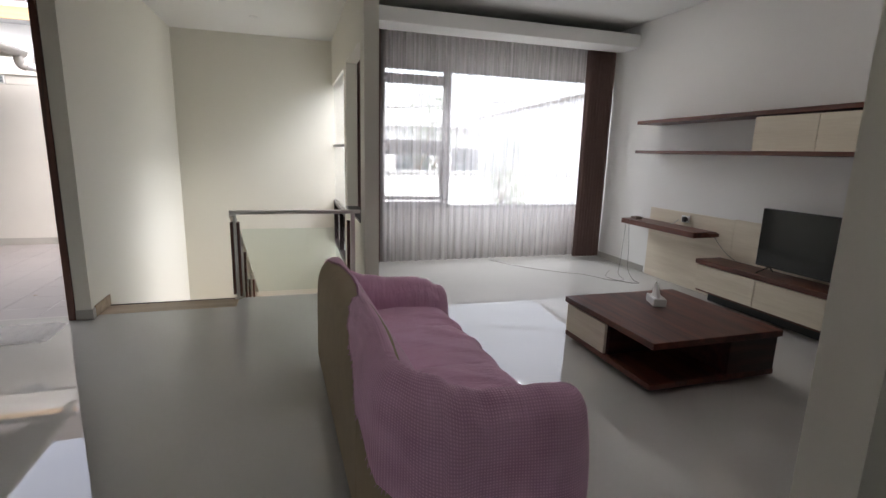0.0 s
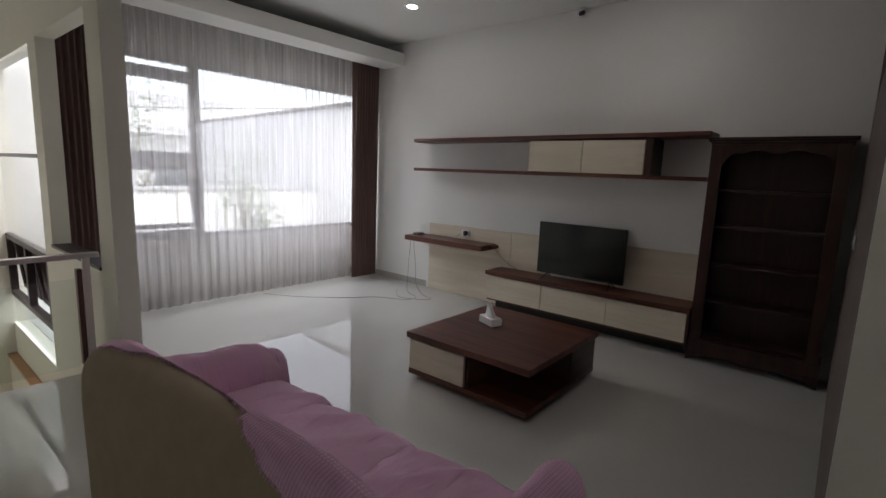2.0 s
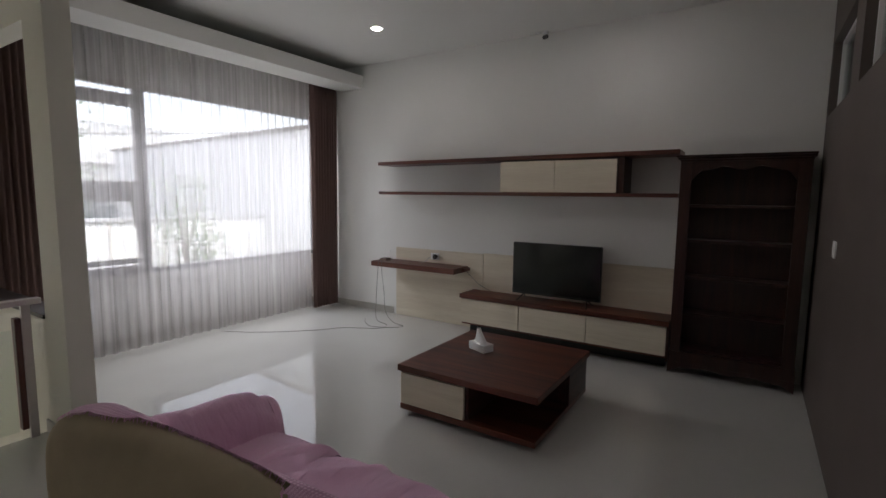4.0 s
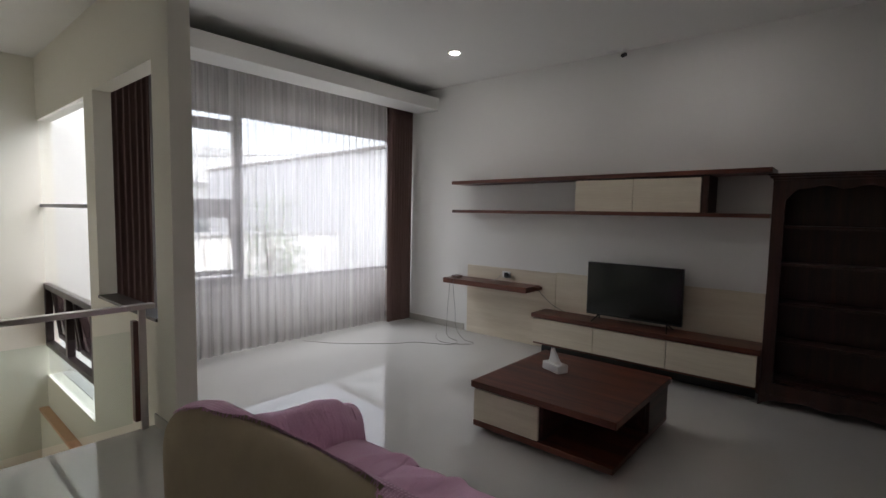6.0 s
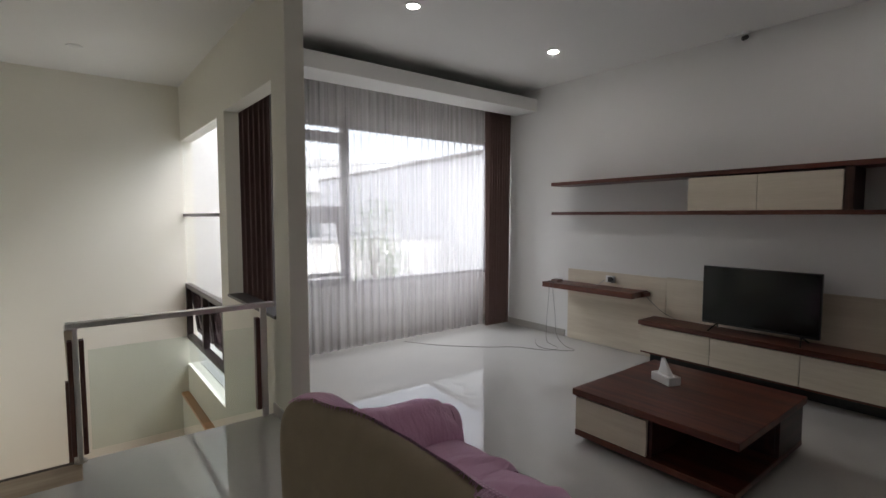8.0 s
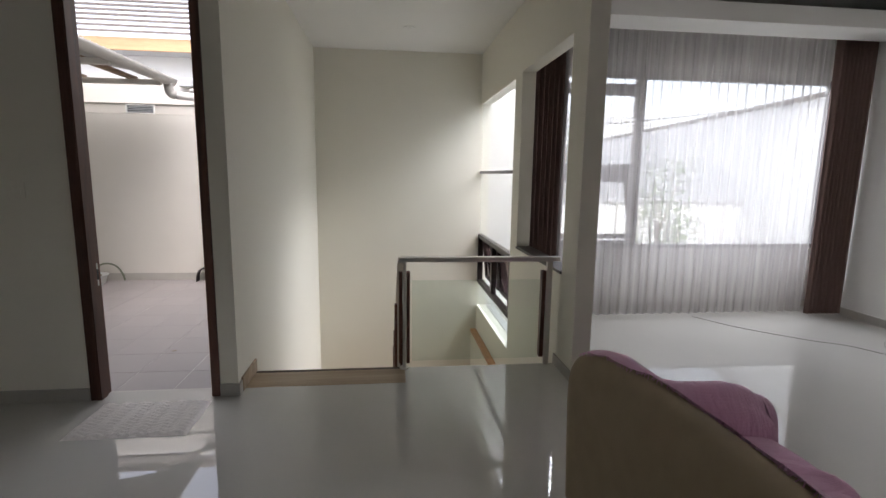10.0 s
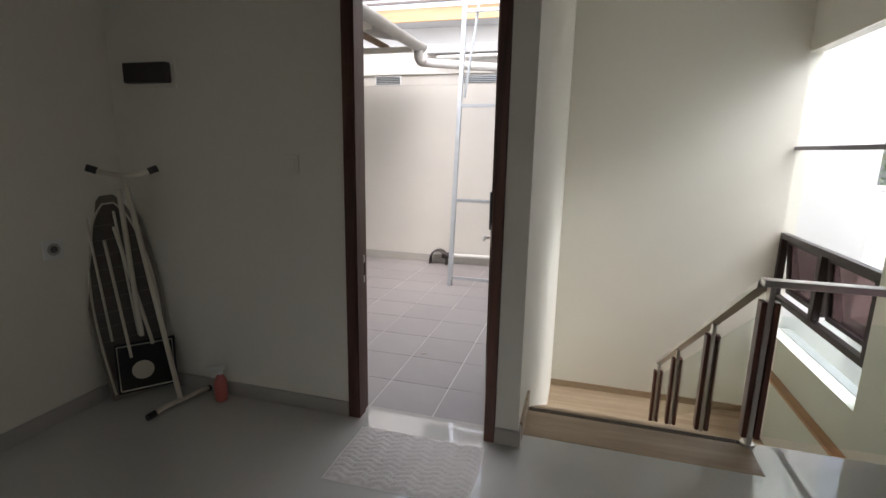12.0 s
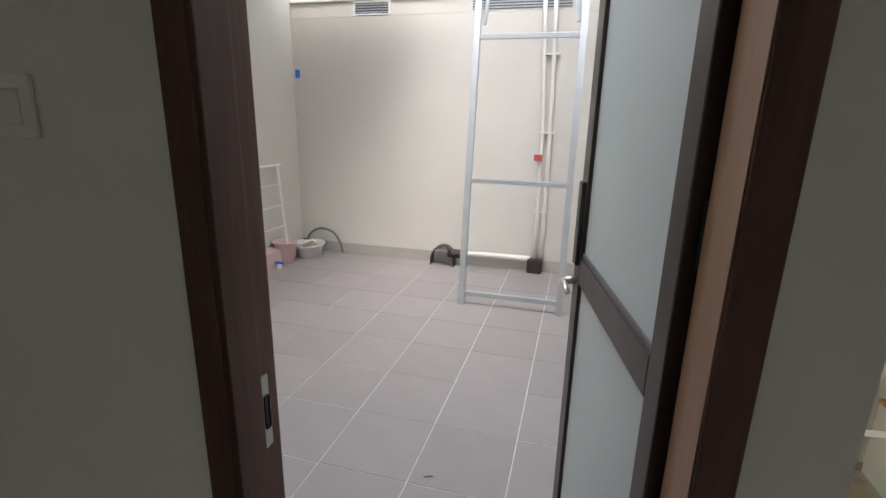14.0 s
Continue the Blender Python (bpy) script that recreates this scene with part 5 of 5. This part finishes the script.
for k in range(5):
    bm = bmesh.new()
    cx, cy = rng.uniform(-0.07, 0.07), rng.uniform(-0.07, 0.07)
    bmesh.ops.create_icosphere(bm, subdivisions=3, radius=0.06, matrix=Matrix.Translation((cx, cy, 0.125)) @ Matrix.Diagonal((1.2, 0.9, 0.55, 1)))
    for v in bm.verts:
        v.co += v.normal * 0.022 * noise.noise(v.co * 30 + Vector((k, 0, 0)))
    part("cloth", bm, (WHITEPLA, DARKPVC, WHITEPLA, KHAKI, WHITEPLA)[k], tub, "crumpled cloth", True)
bucket = thing("bucket", -4.80, 8.42, PZ, "pale pink plastic bucket", "bucket")
bm = bmesh.new()
lathe(bm, [(0.075, 0.0), (0.085, 0.01), (0.11, 0.20), (0.12, 0.205), (0.12, 0.215), (0.10, 0.212), (0.078, 0.02), (0.01, 0.018)], 22)
part("pail", bm, ROSE, bucket, "", True)
bm = bmesh.new()
solid(bm, PLEFT + 0.001, PLEFT + 0.14, 7.9, 8.35, PZ, 0.13, 0.006)
single("low_step", bm, ROSE, "low pink-tiled kerb against the side wall", "kerb")
rack = thing("drying_rack", PLEFT + 0.012, 8.28, 0.0, "white folding drying rack leaning on the wall", "drying rack")
for y in (-0.42, 0.22):
    bm = bmesh.new()
    tube(bm, [(0.10, y, PZ), (0.035, y, 0.91)], 0.013, 8)
    part("leg", bm, WHITEPLA, rack)
for k, z in enumerate((0.90, 0.72, 0.52, 0.32)):
    bm = bmesh.new()
    tube(bm, [(0.035 + 0.065 * (0.91 - z) / 0.94, -0.42, z), (0.035 + 0.065 * (0.91 - z) / 0.94, 0.26 if k == 0 else 0.22, z)], 0.013 if k == 0 else 0.006, 8)
    part("bar", bm, WHITEPLA, rack)
HOSE = material("grey_green_hose", (0.17, 0.19, 0.13), 0.5, grain=0.1)
bm = bmesh.new()
tube(bm, spline([(-4.84, 8.88, PZ + 0.02), (-4.80, 8.88, 0.15), (-4.66, 8.87, 0.225), (-4.52, 8.87, 0.19), (-4.45, 8.88, 0.08), (-4.43, 8.89, PZ + 0.012)], 6), 0.012, 8)
single("hose", bm, HOSE, "short grey-green hose arched against the wall", "hose", smooth=True)
BLUE = material("bright_blue_plastic", (0.03, 0.16, 0.62), 0.5, grain=0.05)
bm = bmesh.new()
solid(bm, -4.905, -4.86, PBACK - 0.012, PBACK - 0.001, 1.71, 1.79, 0.003)
single("wall_plug", bm, BLUE, "small blue plastic tag on the patio wall", "tag")
val = thing("floor_valve", -4.74, 8.22, PZ, "blue floor valve beside the bucket", "valve")
bm = bmesh.new()
rod(bm, (0, 0, 0), (0, 0, 0.045), 0.022, 12)
part("body", bm, WHITEPLA, val)
bm = bmesh.new()
solid(bm, -0.04, 0.04, -0.012, 0.012, 0.045, 0.065, 0.005)
part("lever", bm, BLUE, val, "blue lever")
bm = bmesh.new()
tube(bm, spline([(-2.62, 6.02, PZ + 0.004), (-2.60, 6.03, PZ + 0.006), (-2.585, 6.035, PZ + 0.003)], 4), 0.003, 5)
single("dry_leaf", bm, KHAKI, "tiny brown leaf scrap on the patio tiles", "leaf")

# ---- outside ----
OUTWALL = material("white_neighbour_render", (0.74, 0.74, 0.73), 0.8, grain=0.04, scale=1.0)
ROOFC = material("weathered_roof_tile", (0.17, 0.145, 0.13), 0.7, grain=0.15, scale=4, bump=0.2, bump_scale=20)
PALEROOF = material("pale_grey_roof", (0.50, 0.48, 0.46), 0.7, grain=0.15, scale=4)
DARKGLASS = material("dark_window_glass", (0.10, 0.12, 0.13), 0.1, spec=0.6)
bm = bmesh.new()
solid(bm, -80, 80, -60, 120, -3.5, -3.31)
single("ground", bm, material("grey_paving", (0.38, 0.37, 0.35), 0.85, grain=0.1, scale=0.8), "grey paved ground round the houses", "ground", kind="structure")
EAVE = wood("orange_eave_board", (0.44, 0.26, 0.13), (0.62, 0.40, 0.22), 0.6, 0, 8)


def house(x, y, w, d, h, ridge, wallmat, roofmat, label, courses=16, eavemat=None):
    """A neighbouring house: walls, eave board and a roof laid in courses that faces the patio."""
    hs = thing("house", x, y, -3.31, label, "house", "neighbouring houses")
    block("wall", (-w / 2, w / 2, 0, d, 0, h), wallmat, hs, bev=0)
    block("eave_board", (-w / 2 - 0.3, w / 2 + 0.3, -0.52, -0.47, h - 0.04, h + 0.16), eavemat or EAVE, hs, "" if eavemat else "orange-brown eave board", 0.004)
    block("soffit", (-w / 2 - 0.3, w / 2 + 0.3, -0.46, 0.0, h - 0.02, h + 0.02), GREYWALL, hs, bev=0)
    for k in range(courses):
        f0, f1 = k / courses, (k + 1) / courses
        y0, y1 = -0.60 + (d / 2 + 0.6) * f0, -0.60 + (d / 2 + 0.6) * f1 + 0.05
        z0, z1 = h + 0.17 + ridge * f0 + 0.08, h + 0.17 + ridge * f1
        bm = bmesh.new()
        v = [bm.verts.new(p) for p in ((-w / 2 - 0.4, y0, z0), (w / 2 + 0.4, y0, z0), (w / 2 + 0.4, y1, z1), (-w / 2 - 0.4, y1, z1), (-w / 2 - 0.4, y0, z0 - 0.035), (w / 2 + 0.4, y0, z0 - 0.035), (w / 2 + 0.4, y1, z1 - 0.035), (-w / 2 - 0.4, y1, z1 - 0.035))]
        for q in ((0, 1, 2, 3), (7, 6, 5, 4), (0, 4, 5, 1), (1, 5, 6, 2), (2, 6, 7, 3), (3, 7, 4, 0)):
            bm.faces.new([v[i] for i in q])
        part("roof_course", bm, roofmat, hs)
    return hs


def house_window(hs, x, z, w, h):
    wdw = block("window", (x, x + w, -0.04, -0.002, z, z + h), GREYALU, hs, bev=0.004)
    block("pane", (x + 0.05, x + w / 2 - 0.02, -0.048, -0.041, z + 0.05, z + h - 0.05), DARKGLASS, wdw, bev=0)
    block("pane", (x + w / 2 + 0.02, x + w - 0.05, -0.048, -0.041, z + 0.05, z + h - 0.05), DARKGLASS, wdw, bev=0)


house(-4.6, 11.2, 5.2, 5.0, 6.80, 2.2, OUTWALL, ROOFC, "white house with a pale tiled roof behind the patio")
far = house(7.5, 22.0, 8.0, 7.0, 5.9, 1.7, OUTWALL, PALEROOF, "white house with a pale grey roof across the lane", eavemat=OUTWALL)
for x in (-3.2, -0.6, 1.8):
    house_window(far, x, 3.7, 1.5, 1.3)
# boundary wall with upright panels beyond the wide window
bw = thing("boundary_wall", 4.2, 11.6, -3.31, "white boundary wall with upright panel joints", "garden wall")
block("wall", (-3.6, 8.0, 0.0, 0.15, 0.0, 4.3), OUTWALL, bw, bev=0.01)
for k in range(24):
    block("panel_strip", (-3.55 + 0.48 * k, -3.51 + 0.48 * k, -0.02, -0.001, 0.1, 4.25), PATIOWALL, bw, bev=0)
block("coping", (-3.65, 8.05, -0.05, 0.2, 4.3, 4.36), GREYWALL, bw)
sw_ = thing("boundary_wall", 6.62, 8.6, -3.31, "tall white side wall with a grey coping", "garden wall", turn=-4.9)
block("wall", (0.0, 0.18, 0.0, 12.2, 0.0, 6.24), OUTWALL, sw_, bev=0.01)
block("coping", (-0.05, 0.22, 0.0, 12.2, 6.24, 6.31), ROOFC, sw_, "weathered grey coping")
for k in range(8):
    block("pier", (-0.03, -0.001, 0.6 + 1.5 * k, 0.72 + 1.5 * k, 0.0, 6.2), OUTWALL, sw_, bev=0.004)
bm = bmesh.new()
tube(bm, spline([(-2.0, 10.8, 2.2), (3.0, 10.6, 2.45), (9.0, 10.4, 3.2)], 8), 0.015, 6)
single("overhead_cable", bm, CABLE, "dark overhead cable across the lane", "cable")
# low roof and white ledge seen through the stair window
bm = bmesh.new()
rows = []
for i in range(81):
    y = 7.6 + 6.0 * i / 80
    rows.append([(x, y, -1.0 + 0.10 * (x - 2.6) + 0.02 * math.sin(2 * math.pi * y / 0.15)) for x in (2.6, 4.0, 5.5)])
loft(bm, rows)
single("carport_roof", bm, CORR, "pale corrugated carport roof below the stair window", "roof", smooth=True)
setting("wall_facade_fin", [(0.69, 1.35, 8.92, 9.05, -3.3, 3.4)], OUTWALL, "white outer fin beside the stair window", "wall")
setting("sill_stair", [(0.70, 0.80, SY0, 8.9, -0.51, -0.45)], GREYWALL, "grey outer sill of the stair window", "sill")

# unseen slab added above the patio door to hold back sky light
setting("patio_shade_slab", [(-3.5, -1.9, 5.19, 5.45, 2.98, 3.06)], CEILING, "unseen white slab added over the patio door to cut sky light", "eave")
LEAF = material("green_leaf", (0.07, 0.12, 0.04), 0.6, grain=0.35, scale=3)
BARK = material("grey_brown_bark", (0.16, 0.12, 0.09), 0.9, grain=0.2, scale=12, bump=0.5, bump_scale=60)


def tree(x, y, height, spread, leaves, seed, label):
    """A small tree: tapered trunk, limbs, and a loose crown of single leaves."""
    rng = random.Random(seed)
    tr = thing("tree", x, y, -3.31, label, "tree", "garden trees")
    bm = bmesh.new()
    rod(bm, (0, 0, 0), (0.1, 0.05, height * 0.72), 0.09, 10, 0.035)
    tips = []
    for k in range(9):
        a, z0 = rng.uniform(0, 6.28), height * rng.uniform(0.45, 0.7)
        p = Vector((0.07, 0.03, z0))
        q = p + Vector((math.cos(a) * spread * rng.uniform(0.4, 0.9), math.sin(a) * spread * rng.uniform(0.4, 0.9), height * rng.uniform(0.12, 0.3)))
        rod(bm, p, q, 0.03, 7, 0.01)
        tips += [p.lerp(q, 0.6), q, q + Vector((0, 0, 0.25))]
    part("trunk", bm, BARK, tr)
    verts, faces = [], []
    for k in range(leaves):
        c = rng.choice(tips) + Vector((rng.gauss(0, 0.2), rng.gauss(0, 0.2), rng.gauss(0, 0.2)))
        d = Vector((rng.gauss(0, 1), rng.gauss(0, 1), rng.gauss(-0.3, 0.6))).normalized()
        s = d.cross(Vector((rng.gauss(0, 1), rng.gauss(0, 1), rng.gauss(0, 1)))).normalized()
        ln = rng.uniform(0.05, 0.10)
        i = len(verts)
        verts += [c, c + d * ln * 0.5 + s * ln * 0.28, c + d * ln, c + d * ln * 0.5 - s * ln * 0.28]
        faces.append((i, i + 1, i + 2, i + 3))
    me = bpy.data.meshes.new("crown")
    me.from_pydata([tuple(v) for v in verts], [], faces)
    me.materials.append(LEAF)
    crown = new("crown", me)
    crown.parent = tr
    tagged(crown, "loose crown of small green leaves", kind="stuff")


tree(2.9, 12.8, 6.2, 0.9, 1100, 3, "slim green garden tree beyond the stair window")
tree(4.5, 10.9, 5.4, 0.6, 1600, 5, "slim green garden tree beyond the wide window")

# ---- patio tiles, laid last ----
TILEC = material("grey_patio_tile", (0.32, 0.295, 0.285), 0.45, grain=0.10, scale=7, bump=0.12, bump_scale=160)
tn, tl_ = TILEC.node_tree.nodes, TILEC.node_tree.links
info, vary = tn.new("ShaderNodeObjectInfo"), tn.new("ShaderNodeHueSaturation")
rng_ = tn.new("ShaderNodeMapRange")
rng_.inputs["To Min"].default_value, rng_.inputs["To Max"].default_value = 0.965, 1.035
tl_.new(info.outputs["Random"], rng_.inputs["Value"])
tl_.new(rng_.outputs["Result"], vary.inputs["Value"])
src = tn["Principled BSDF"].inputs["Base Color"].links[0].from_socket
tl_.new(src, vary.inputs["Color"])
tl_.new(vary.outputs["Color"], tn["Principled BSDF"].inputs["Base Color"])
bm = bmesh.new()
solid(bm, 0.0019, 0.3871, 0.0019, 0.3896, -0.012, 0.0, 0.001)
tile = finish(bm, "tile", TILEC)
bed = bpy.data.objects["patio_bed"]
for i in range(8):
    for j in range(10):
        ob = new("tile", tile)
        ob.parent = bed
        ob.location = (-1.900 - 0.389 * (i + 1), 5.193 + 0.3915 * j, PZ + 0.0004 * ((i * 7 + j * 3) % 3))
        if j == 9:
            ob.scale = (1, 0.59, 1)
